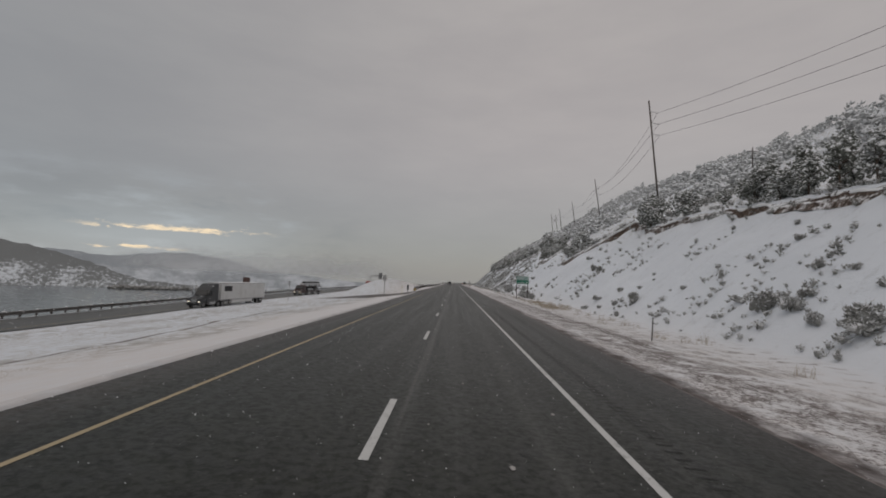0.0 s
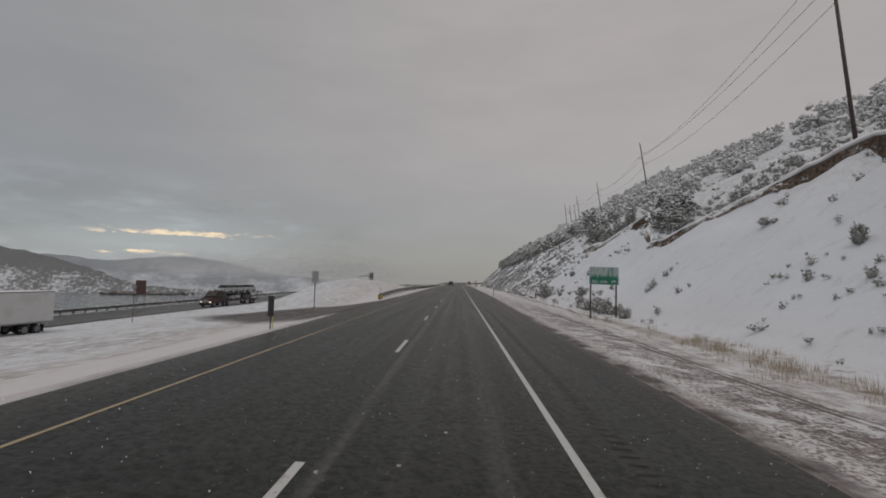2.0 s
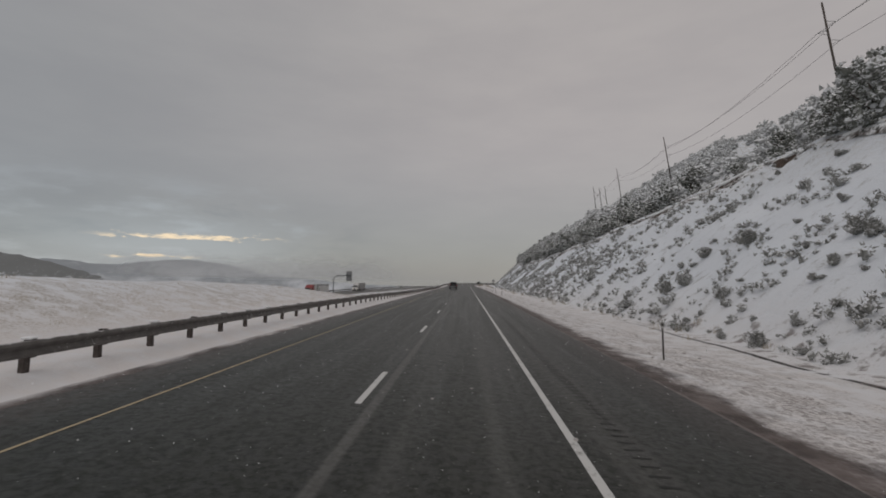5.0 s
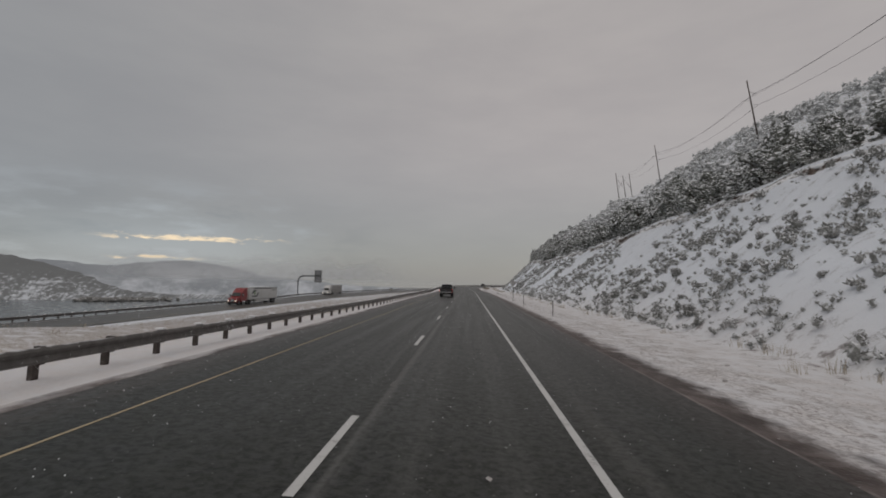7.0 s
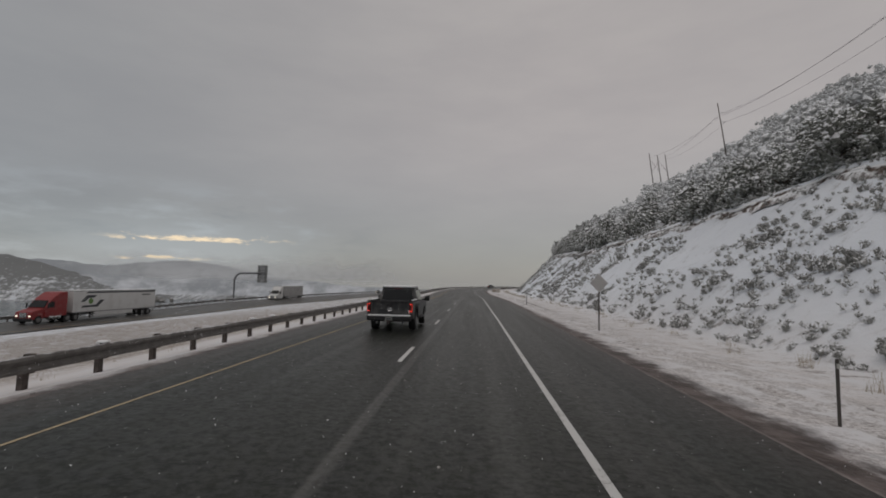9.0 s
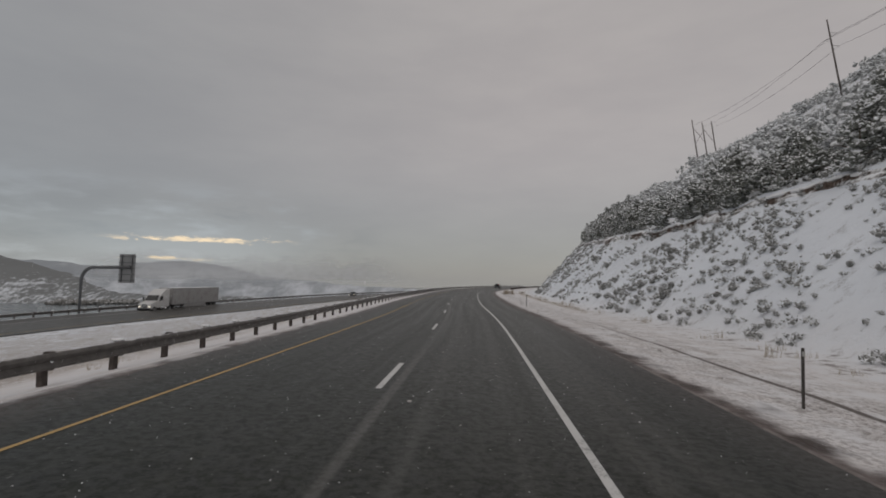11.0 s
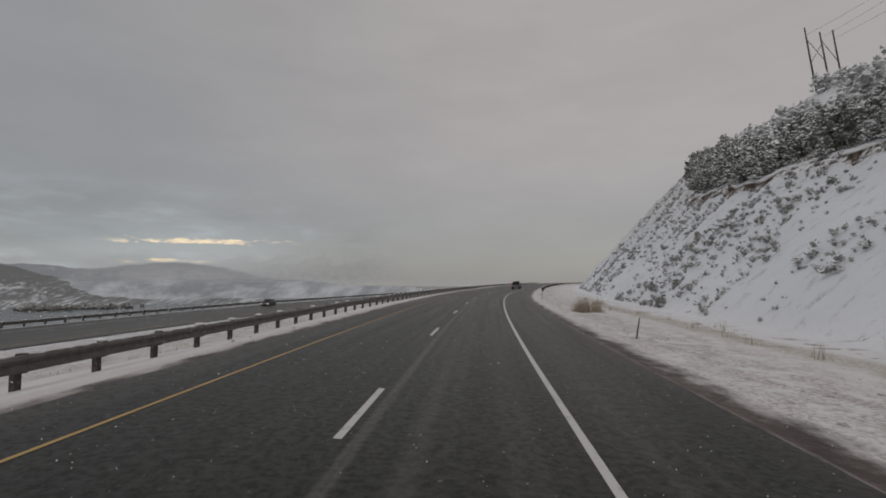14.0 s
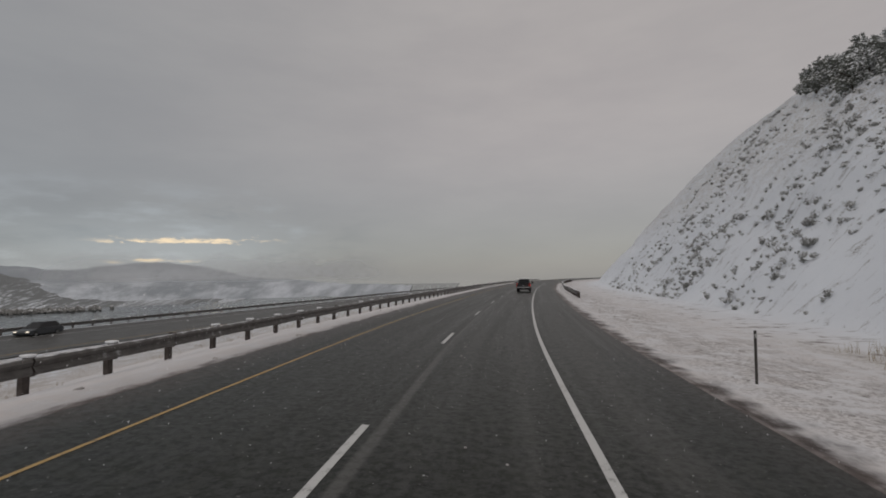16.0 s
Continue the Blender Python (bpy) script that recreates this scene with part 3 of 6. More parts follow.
SCAR_RUN = curve_of([18, 0, 22, 0.5, 60, 0.7, 84, 0.3, 87, 1.9, 97, 1.9, 100, 0.7, 112, 0.5, 117, 1.2, 121, 2.1, 124, 2.6, 131, 2.8, 134.5, 0.35, 150, 0.45, 172, 1.2, 200, 0.6, 300, 0.5, 350, 0.65,
                     430, 0.9, 480, 0.8, 495, 0, 900, 0])


def SCAR(s):
    """How deep the soil is bared under the top edge of the cut."""
    s = np.asarray(s, float)
    deep = np.clip((SCAR_RUN(s) - 1.5) / 0.6, 0, 1)
    k = 0.28 + 1.9 * value_noise(s / 3.4, s * 0 + 0.3, 7) + 0.5 * value_noise(s / 0.9, s * 0 + 2.3, 9)
    return SCAR_RUN(s) * np.clip(k + 0.75 * deep, 0, 1.1)


def lip_at(s):
    return TOE(s) + (LIP(s) + 0.5) / RISE(s)


def height(s, o):
    s, o = np.broadcast_arrays(np.asarray(s, float), np.asarray(o, float))
    n1 = value_noise(s / 7.0, o / 5.0, 1)
    n2 = value_noise(s / 2.3, o / 1.9, 2)
    n3 = value_noise(s / 24.0, o / 22.0, 3)
    toe, lip = TOE(s), lip_at(s)
    z = -0.04 * o - 0.03
    # right: verge, ditch, cut, hill
    r1 = np.interp(o, [8.0, 8.3, 10, 12.5], [-0.33, -0.36, -0.46, -0.60])
    verge = np.where(o < toe - 1.5, np.minimum(r1, -0.35) + 0.10 * n2 * np.clip((o - 8.6) / 2, 0, 1), 0)
    verge = np.where((o >= toe - 1.5) & (o < toe), -0.62 + 0.12 * np.clip((o - toe + 1.5) / 1.5, 0, 1) + 0.08 * n2, verge)
    crag = np.clip((s - 440) / 30, 0, 1)
    cut = -0.5 + RISE(s) * (o - toe) + ((0.95 + 0.9 * crag) * n1 + (0.42 + 1.2 * crag) * n2 + 0.8 * crag * value_noise(s / 1.2, o / 1.1, 5) + 0.35 * value_noise(s / 3.2, o / 9.0, 4)) * np.clip((o - toe) / 3, 0, 1) * np.clip((lip - o) / 2 + 0.25, 0, 1)
    cut = cut - np.maximum(SCAR(s) - 0.15, 0) * np.clip((o - toe) / np.maximum(lip - 0.5 - toe, 1), 0, 1) ** 3
    over = o - lip
    hill = LIP(s) + 0.55 * np.clip(over / 0.25, 0, 1) + np.where(over < 6, 0.36 * over, 2.16 + GRADE(s) * (np.minimum(over, 120) - 6)) + 0.2 * np.maximum(over - 120, 0)
    hill = hill + 1.0 * n1 * np.clip(over / 5, 0, 1) + 5.0 * n3 * np.clip(over / 25, 0, 1)
    z = np.where(o > 8.0, np.where(o < toe, verge, np.where(o < lip, cut, hill)), z)
    # left: verge, median, the other carriageway, the bank down to the lake
    nr, fr, zf = NEAR(s), FAR(s), ZFAR(s)
    med = np.where(o > -8.5, np.interp(o, [-8.5, -6.2, -5.6], [-0.52, -0.10, 0.17]) + RAISE(s) * np.clip((-5.6 - o) / 1.5, 0, 1), 0.0)
    k = np.clip((-8.5 - o) / np.maximum(1e-3, -8.5 - (nr + 1.0)), 0, 1)
    prof = np.interp(k, [0, 0.16, 0.45, 0.8, 1.0], [-0.52, -1.45, -2.5, -3.6, -4.0])
    prof = prof + RAISE(s) * np.clip(1 - k * 2, 0, 1)
    w = np.exp(-((o + 20.5) / 8.0) ** 2)
    prof = prof + MOUND(s) * w + (0.30 * n1 + 0.12 * n2) * np.clip(k * 8, 0, 1) * np.clip((1 - k) * 8, 0, 1)
    med = np.where(o <= -8.5, prof, med)
    med = np.where(o < nr + 1.0, -4.06 + (zf + 4) * np.clip((nr - o) / np.maximum(1e-3, nr - fr), 0, 1), med)
    bank = zf - 0.15 - 0.10 * (fr - o) - 0.36 * np.maximum(fr - 2.5 - o, 0) + 1.2 * n1 * np.clip((fr - 4 - o) / 8, 0, 1)
    med = np.where(o < fr - 0.2, bank, med)
    return np.where(o < -5.6, med, z)


def grid(name, ss, oo, zfun, mat):
    """A sheet over the stations ss; oo gives the offsets of a station."""
    V, U = [], []
    for s in ss:
        o = np.asarray(oo(s), float)
        x, y = place(s, o)
        z = zfun(s, o)
        V.append(np.c_[x, y, z])
        U.append(np.c_[o, np.full(len(o), s)])
    n, k = len(ss), len(V[0])
    F = [(i * k + j, i * k + j + 1, (i + 1) * k + j + 1, (i + 1) * k + j) for i in range(n - 1) for j in range(k - 1)]
    return sheet(name, np.concatenate(V).tolist(), F, mat, np.concatenate(U))


STATIONS = np.r_[np.arange(-118, -70, 4.0), np.arange(-70, 470, 1.25), np.arange(470, 960, 3.0)]


def offsets(s):
    toe, lip, nr, fr = float(TOE(s)), float(lip_at(s)), float(NEAR(s)), float(FAR(s))
    return np.r_[[-260, -210, -170, -140, -120, -105, -92, -82], np.linspace(fr - 14, fr - 0.3, 8), fr, nr, nr + 1.0, np.linspace(nr + 2.5, -14, 15),
                 np.linspace(-13, -8.5, 6), -7.6, -6.8, -6.2, -5.6, -5.2, -2, 2, 5, 6.4, 7.2, 8.02, 8.35, 8.8, 9.3, np.linspace(9.8, toe - 1.6, 8), toe - 0.8,
                 np.linspace(toe, lip - 0.05, 22), lip + 0.25, np.linspace(lip + 1.0, lip + 6, 5), np.linspace(lip + 8, lip + 60, 14), np.linspace(lip + 70, lip + 190, 8), lip + 260, lip + 400, lip + 700, lip + 1200]


tagged(grid("ground", STATIONS, offsets, height, M_GROUND), "snow covered roadside with cut slope and scrub hill", "ground", kind="structure")
EDGE = curve_of([-70, 7.05, 290, 7.05, 345, 6.65, 800, 6.5])
tagged(grid("road", np.arange(-118, 960, 3.0), lambda s: np.linspace(-5.15, float(EDGE(s)), 15), lambda s, o: -0.04 * o, M_ROAD),
       "wet dark asphalt carriageway with two lanes", "road", kind="structure")
tagged(grid("road_oncoming", np.arange(-118, 960, 3.0), lambda s: np.linspace(float(NEAR(s)), float(FAR(s)) + 1.0, 6),
            lambda s, o: -3.97 + (ZFAR(s) + 4) * (NEAR(s) - o) / (NEAR(s) - FAR(s)), M_ROAD2),
       "oncoming asphalt carriageway beyond the snowy median", "road", kind="structure")

# painted lines


def stripe(name, s0, s1, o, w, mat, label, step=2.5, group=""):
    ss = np.linspace(s0, s1, max(2, int((s1 - s0) / step) + 1))
    ob = grid(name, ss, lambda s: [o - w / 2, o + w / 2], lambda s, oo: -0.04 * oo + 0.005, mat)
    return tagged(ob, label, "road marking", group, "structure")


white_at = curve_of([270, 3.66, 310, 3.50, 900, 3.50])
ob = grid("edge_line", np.arange(-60, 740, 2.5), lambda s: [float(white_at(s)) - 0.068, float(white_at(s)) + 0.068], lambda s, oo: -0.04 * oo + 0.005, M_WHITE)
tagged(ob, "worn solid white edge line on asphalt", "road marking", kind="structure")
yellow_half = curve_of([-60, 0.046, 50, 0.044, 80, 0.028, 270, 0.029, 305, 0.043, 420, 0.040])
yellow_at = curve_of([270, -3.62, 330, -3.48, 900, -3.48])
ob = grid("edge_line", np.arange(-60, 740, 2.5), lambda s: [float(yellow_at(s)) - float(yellow_half(s)), float(yellow_at(s)) + float(yellow_half(s))], lambda s, oo: -0.04 * oo + 0.005, M_YELLOW)
tagged(ob, "worn solid yellow edge line on asphalt", "road marking", kind="structure")
for k in range(-3, 52):
    stripe("lane_dash", 6.25 + 12.192 * k, 9.3 + 12.192 * k, 0.0, 0.13, M_WHITE, "worn white lane dash on asphalt", group="dashes of the lane line")
for side, w in ((-1, 0.12), (1, 0.12)):
    ss = np.arange(-60, 700, 4.0)
    ob = grid("edge_line", ss, lambda s: [float(NEAR(s)) - (1.3 if side < 0 else 8.9) - w, float(NEAR(s)) - (1.3 if side < 0 else 8.9)],
              lambda s, o: -3.97 + (ZFAR(s) + 4) * (NEAR(s) - o) / (NEAR(s) - FAR(s)) + 0.006, M_WHITE if side > 0 else M_YELLOW)
    tagged(ob, "thin painted edge line of the oncoming carriageway", "road marking", kind="structure")


def rumble(o0, o1, s0, s1, mat, wide, skew=0.0):
    bm = B()
    for s in np.arange(s0, s1, 0.32):
        c = []
        for ds, oo in ((0, o0), (0, o1), (wide, o1 + skew), (wide, o0 + skew)):
            x, y = place(s + ds, oo)
            c.append(bm.verts.new((x, y, -0.04 * oo + 0.004)))
        bm.faces.new(c)
    return tagged(part("rumble_strip", bm, mat), "row of milled rumble grooves beside the line", "rumble strip", kind="stuff")


M_RUMBLE = plain("milled_asphalt", (0.021, 0.022, 0.020), 0.45, var=0.4, scale=0.6, spec=0.1)
M_RUMBLE_SNOW = plain("milled_slush", (0.17, 0.16, 0.155), 0.8, var=0.5, scale=1.5)
rumble(4.38, 4.66, 0, 165, M_RUMBLE, 0.06)
rumble(-4.62, -4.36, 97, 135, M_RUMBLE_SNOW, 0.07, 0.08)

# lake and far shore
bm = B()
bmesh.ops.create_grid(bm, x_segments=2, y_segments=2, size=1.0, matrix=Matrix.Translation((-1500, 900, -60)) @ Matrix.Diagonal((1450, 4000, 1, 1)))


def water(add, m, t):
    co = add("ShaderNodeTexCoord").outputs["Object"]
    n = noise_at(add, co, 0.05, 5.0, 0.6)
    f = noise_at(add, co, 0.9, 3.0, 0.6)
    return {"Base Color": mixc(add, n, (0.035, 0.045, 0.05, 1), (0.06, 0.07, 0.075, 1)), "Normal": bump(add, f, 0.10, 0.15),
            "Roughness": ramp(add, n, 0.35, 0.65, 0.10, 0.28)}


tagged(part("water", bm, material("lake_water", water, 0.15, 0.0, 0.5)), "calm grey reservoir reflecting the cloud", "lake", kind="structure")


def far_hill_material(name, lo, hi, scale, dark):
    def build(add, m, t):
        x, y, z = add("ShaderNodeSeparateXYZ", {0: add("ShaderNodeTexCoord").outputs["Object"]}).outputs
        # clumps follow the contour and the height of the hillside
        co = add("ShaderNodeCombineXYZ", {0: m("MULTIPLY", m("ARCTAN2", x, y), 2000.0), 1: m("MULTIPLY", z, 1.6), 2: 0.0}).outputs[0]
        n = noise_at(add, co, scale, 6.0, 0.72)
        b = noise_at(add, co, scale * 0.12, 4.0, 0.6)
        v = m("ADD", m("MULTIPLY", n, 0.68), m("MULTIPLY", b, 0.44))
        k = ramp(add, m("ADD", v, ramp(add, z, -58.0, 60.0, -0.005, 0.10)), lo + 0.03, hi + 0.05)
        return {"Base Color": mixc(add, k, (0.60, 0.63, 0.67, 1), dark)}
    return material(name, build, 0.95, 0.0, 0.1)


def far_hill(name, az0, az1, dist0, dist1, base, crest, mat, label, seed):
    """Hills across the lake: crest is a table of azimuth (degrees left of ahead) and height."""
    az = np.linspace(az0, az1, 130)
    rows = 26
    V = []
    for i in range(rows):
        k = i / (rows - 1)
        r = dist0 + (dist1 - dist0) * k
        top = np.interp(az, crest[0], crest[1])
        z = base + (top - base) * k ** 0.8 + value_noise(az * 0.9, np.full_like(az, k * 5), seed) * (top - base) * 0.18 * math.sin(math.pi * min(1, k + 0.05)) \
            + value_noise(az * 4, np.full_like(az, k * 14), seed + 1) * 11 * k
        rr = r * (1 + 0.05 * value_noise(az * 0.6, np.zeros_like(az), seed + 2))
        V.append(np.c_[-np.sin(np.radians(az)) * rr, np.cos(np.radians(az)) * rr + 150, z])
    n = len(az)
    F = [(i * n + j, i * n + j + 1, (i + 1) * n + j + 1, (i + 1) * n + j) for i in range(rows - 1) for j in range(n - 1)]
    return tagged(sheet(name, np.concatenate(V).tolist(), F, mat), label, "hill", kind="structure")


far_hill("backdrop_hill", 90, 22, 1540, 2700, -61, ([22, 30, 34, 36.5, 38.5, 41, 43, 45, 50, 60, 90], [-56, -52, -44, -30, -6, 24, 54, 84, 120, 160, 210]),
         far_hill_material("hill_scrub", 0.435, 0.545, 0.085, (0.19, 0.198, 0.20, 1)), "snow dusted scrub hills across the lake", 11)
# the ridge's dark tone is lifted to blue grey: haze put into its colour
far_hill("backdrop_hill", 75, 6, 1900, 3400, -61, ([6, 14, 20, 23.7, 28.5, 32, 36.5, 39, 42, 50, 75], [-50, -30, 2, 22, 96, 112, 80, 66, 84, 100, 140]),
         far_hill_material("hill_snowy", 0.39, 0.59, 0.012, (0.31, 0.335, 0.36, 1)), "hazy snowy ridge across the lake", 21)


def low_mist():
    """A thin bank of mist hanging before the far ridge."""
    def build(add, m, t):
        co = add("ShaderNodeUVMap", {}).outputs[0]
        u, v, _ = add("ShaderNodeSeparateXYZ", {0: co}).outputs
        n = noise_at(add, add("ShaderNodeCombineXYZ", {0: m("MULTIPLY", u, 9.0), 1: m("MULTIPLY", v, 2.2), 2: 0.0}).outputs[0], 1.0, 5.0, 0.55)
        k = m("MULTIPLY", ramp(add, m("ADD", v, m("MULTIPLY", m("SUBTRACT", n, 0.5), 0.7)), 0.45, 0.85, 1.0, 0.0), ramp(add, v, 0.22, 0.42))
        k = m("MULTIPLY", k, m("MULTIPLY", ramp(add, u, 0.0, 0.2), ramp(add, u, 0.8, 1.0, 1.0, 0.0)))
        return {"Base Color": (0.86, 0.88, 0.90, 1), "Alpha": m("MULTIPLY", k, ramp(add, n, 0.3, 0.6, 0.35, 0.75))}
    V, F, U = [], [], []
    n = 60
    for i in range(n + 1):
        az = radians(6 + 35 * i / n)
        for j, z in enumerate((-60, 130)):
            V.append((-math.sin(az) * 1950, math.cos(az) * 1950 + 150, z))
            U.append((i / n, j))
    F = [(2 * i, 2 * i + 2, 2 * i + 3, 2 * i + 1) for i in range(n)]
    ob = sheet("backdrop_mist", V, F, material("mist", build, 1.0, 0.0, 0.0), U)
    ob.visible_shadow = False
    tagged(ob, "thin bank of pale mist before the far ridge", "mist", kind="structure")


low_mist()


def shore_woods():
    soup = Soup()
    rr = random.Random(41)
    for _ in range(420):
        az = radians(rr.triangular(31.5, 40.5, 38.5))
        r = rr.uniform(1440, 1540)
        sz = rr.uniform(2, 5)
        soup.lump(rr, Vector((-math.sin(az) * r, math.cos(az) * r + 150, -60 + sz * 0.7)), Matrix.Diagonal((sz, sz, sz * rr.uniform(0.8, 1.5))), 0.4)
    tagged(soup.done("shore_woods", snowy("bare_woods", (0.27, 0.265, 0.255), (0.20, 0.20, 0.19), 0.6, 1.4, 0.1, 0.9, 0.4)), "bare grey woods on the far shore", "woods", kind="stuff")


shore_woods()

# ---- guard rails ----


def beam_mesh(length):
    prof = [(0.0, 0.20), (-0.035, 0.18), (-0.08, 0.115), (-0.035, 0.045), (0.0, 0.0), (-0.035, -0.045), (-0.08, -0.115), (-0.035, -0.18), (0.0, -0.20)]
    prof = prof + [(x + 0.012, z) for x, z in reversed(prof)]
    bm = B()
    a = [bm.verts.new((-x, 0, z)) for x, z in prof]
    b = [bm.verts.new((-x, length, z)) for x, z in prof]
    n = len(prof)
    for i in range(n):
        bm.faces.new((a[i], a[(i + 1) % n], b[(i + 1) % n], b[i]))
    for i in range(n // 2 - 1):
        bm.faces.new((a[i], a[i + 1], a[n - 2 - i], a[n - 1 - i]))
        bm.faces.new((b[i], b[i + 1], b[n - 2 - i], b[n - 1 - i]))
    bmesh.ops.recalc_face_normals(bm, faces=bm.faces)
    me = bpy.data.meshes.new("beam")
    bm.to_mesh(me)
    bm.free()
    me.materials.append(M_RAIL)
    return me


def mesh_of(name, bm, mat):
    bmesh.ops.recalc_face_normals(bm, faces=bm.faces)
    me = bpy.data.meshes.new(name)
    bm.to_mesh(me)
    bm.free()
    me.materials.append(mat)
    return me


M_TAB = snowy("frosted_tab", (0.36, 0.35, 0.34), (0.22, 0.21, 0.2), -0.1, 0.6, 3.0, 0.8, 9.0)


def guardrail(name, s0, s1, off, zof, gap, face, label, end_panel=False):
    """W-beam rail on posts; face = 1 when the beam looks to the right of the line."""
    g = empty(name, 0, 0, 0)
    tagged(g, label, "guardrail")
    bm = box(B(), (0, 0, -0.03), (0.15, 0.18, 1.58), 0.015)
    post = mesh_of("post", bm, M_POST)
    bm = box(B(), (0, 0, 0), (0.19, 0.16, 0.46), 0.012)
    block = mesh_of("blockout", bm, M_POST)
    bm = box(B(), (0, 0, 0), (0.28, 0.22, 0.07), 0.03)
    cap = mesh_of("snow_cap", bm, M_SNOW)
    tab = mesh_of("marker_tab", box(B(), (0, 0, 0.17), (0.075, 0.05, 0.44), 0.012), M_TAB)
    beam = beam_mesh(2 * gap + 0.02)
    rr = random.Random(5)
    n = int((s1 - s0) / gap)
    for i in range(n + 1):
        s = s0 + i * gap
        o = float(off(s))
        x, y = place(s, o)
        z = zof(s, o)
        rz = turn_at(s)
        base = pose(float(x), float(y), z, 0, 0, rz)
        for nm, me, dx, dz in (("post", post, -0.20 * face, 0), ("blockout", block, -0.06 * face, 0.60), ("snow_cap", cap, -0.10 * face, 0.84)):
            if nm == "snow_cap" and rr.random() < 0.35:
                continue
            ob = new(nm, me)
            ob.parent = g
            ob.matrix_basis = base @ pose(dx, 0, dz, rr.uniform(-1, 1), rr.uniform(-1.5, 1.5), rr.uniform(-2, 2))
        if end_panel and i < 9:
            ob = new("marker_tab", tab)
            ob.parent = g
            ob.matrix_basis = base @ pose(-0.2 * face, 0, 0.76 - 0.012 * i, rr.uniform(-3, 3), rr.uniform(-4, 4), rr.uniform(-8, 8))
        if i % 2 == 0 and i + 2 <= n + 1:
            x2, y2 = place(s + 2 * gap, float(off(s + 2 * gap)))
            a = math.degrees(math.atan2(-(x2 - x), y2 - y))
            pitch = math.degrees(math.atan2(zof(s + 2 * gap, float(off(s + 2 * gap))) - z, 2 * gap))
            ob = new("beam", beam)
            ob.parent = g
            ob.matrix_basis = pose(float(x), float(y), z + 0.60, pitch, 0, a) @ pose(0.04 * face, 0, 0, 0, 0, 0) @ (Matrix.Identity(4) if face > 0 else Matrix.Diagonal((-1, 1, 1, 1)))
    if end_panel:
        x, y = place(s0, float(off(s0)))
        z = zof(s0, float(off(s0)))
        bm = box(B(), (0, 0, 0), (0.56, 0.05, 0.54), 0.02)
        p = part("end_marker", bm, plain("marker_yellow", (0.55, 0.36, 0.05), 0.5), g, "yellow and black striped end marker")
        p.matrix_basis = pose(float(x) - 0.05, float(y) - 0.55, z + 0.36)
        for k in (-0.24, 0.0, 0.24):
            bm = B()
            lo, hi = -0.26, 0.26
            c = [(k - 0.23, hi), (k - 0.11, hi), (k + 0.25, lo), (k + 0.13, lo)]
            c = [(max(-0.27, min(0.27, q)), w) for q, w in c]
            f = [bm.verts.new((q, -0.004, w)) for q, w in c]
            b = [bm.verts.new((q, 0.0, w)) for q, w in c]
            bm.faces.new(f)
            for i in range(4):
                bm.faces.new((f[i], f[(i + 1) % 4], b[(i + 1) % 4], b[i]))
            st = part("stripe", bm, M_BLACK, p)
            st.matrix_basis = pose(0, -0.026, 0)
        bm = tube(B(), (0, 0, -0.4), (0, 0, 1.55), 0.028, 0.024)
        q = part("marker_pole", bm, M_STEEL_DARK, g)
        q.matrix_basis = pose(float(x) - 0.05, float(y) - 0.4, z)
    return g


ground_z = lambda s, o: float(height(s, o))
guardrail("guardrail", 115.16, 640, lambda s: -8.5, ground_z, 2.285, 1, "weathered steel guardrail with snow on its posts in the median", True)
guardrail("guardrail", -62, 640, lambda s: FAR(s), lambda s, o: float(ZFAR(s)) - 0.12, 2.35, 1, "weathered steel guardrail along the lake side")
guardrail("guardrail", 474, 620, lambda s: 8.6, ground_z, 2.07, -1, "weathered steel guardrail at the foot of the cut slope")

# ---- poles and wires ----


def along(x, y):
    """Station and offset of a place."""
    i = int(((LINE[:, 0] - x) ** 2 + (LINE[:, 1] - y) ** 2).argmin())
    h = HEAD[i]
    dx, dy = x - LINE[i, 0], y - LINE[i, 1]
    return float(ALONG[i] + dx * math.sin(h) + dy * math.cos(h)), float(dx * math.cos(h) - dy * math.sin(h))


def power_pole(x, y, z0, z1, lean):
    z0 = min(z0, float(height(*along(x, y))))
    g = empty("power_pole", x, y, z0 - 0.5)
    g.matrix_world = pose(x, y, z0 - 0.5, 0, lean, 0)
    h = z1 - z0 + 0.5
    part("pole", tube(B(), (0, 0, 0), (0, 0, h), 0.235, 0.15, 12), M_POLE, g, smooth=True)
    tips = []
    for k, (dz, sx) in enumerate(((-2.6, 1), (-5.2, 1), (-7.8, 1)) if y < 150 else ((-3.4, 1), (-5.0, -1), (-6.8, 1))):
        bm = B()
        end = (1.75 * sx, 0, h + dz - 0.35)
        tube(bm, (0, 0, h + dz), end, 0.06, 0.045, 6)
        tube(bm, (0, 0, h + dz - 0.9), end, 0.035, 0.03, 6)
        part("insulator_arm", bm, M_GALV, g)
        tips.append(g.matrix_world @ Vector(end))
    tagged(g, "tall brown wooden power pole on the scrub hill", "power pole", "poles of the power line")
    return tips


# foot x, y, z, top z, lean in degrees
POLES = [(74, -6, 22, 42, -5), (46.5, 105.5, 22.6, 45.4, -6), (66.5, 213, 29.5, 51.8, -9), (80.5, 313.2, 39.0, 59.2, -9), (93.2, 409.3, 46, 69.9, -8)]
tips = [power_pole(*p) for p in POLES] + [[Vector((104.4, 515.2, 78.5)), Vector((109.4, 516, 78.0)), Vector((114.4, 517.5, 78.3))]]
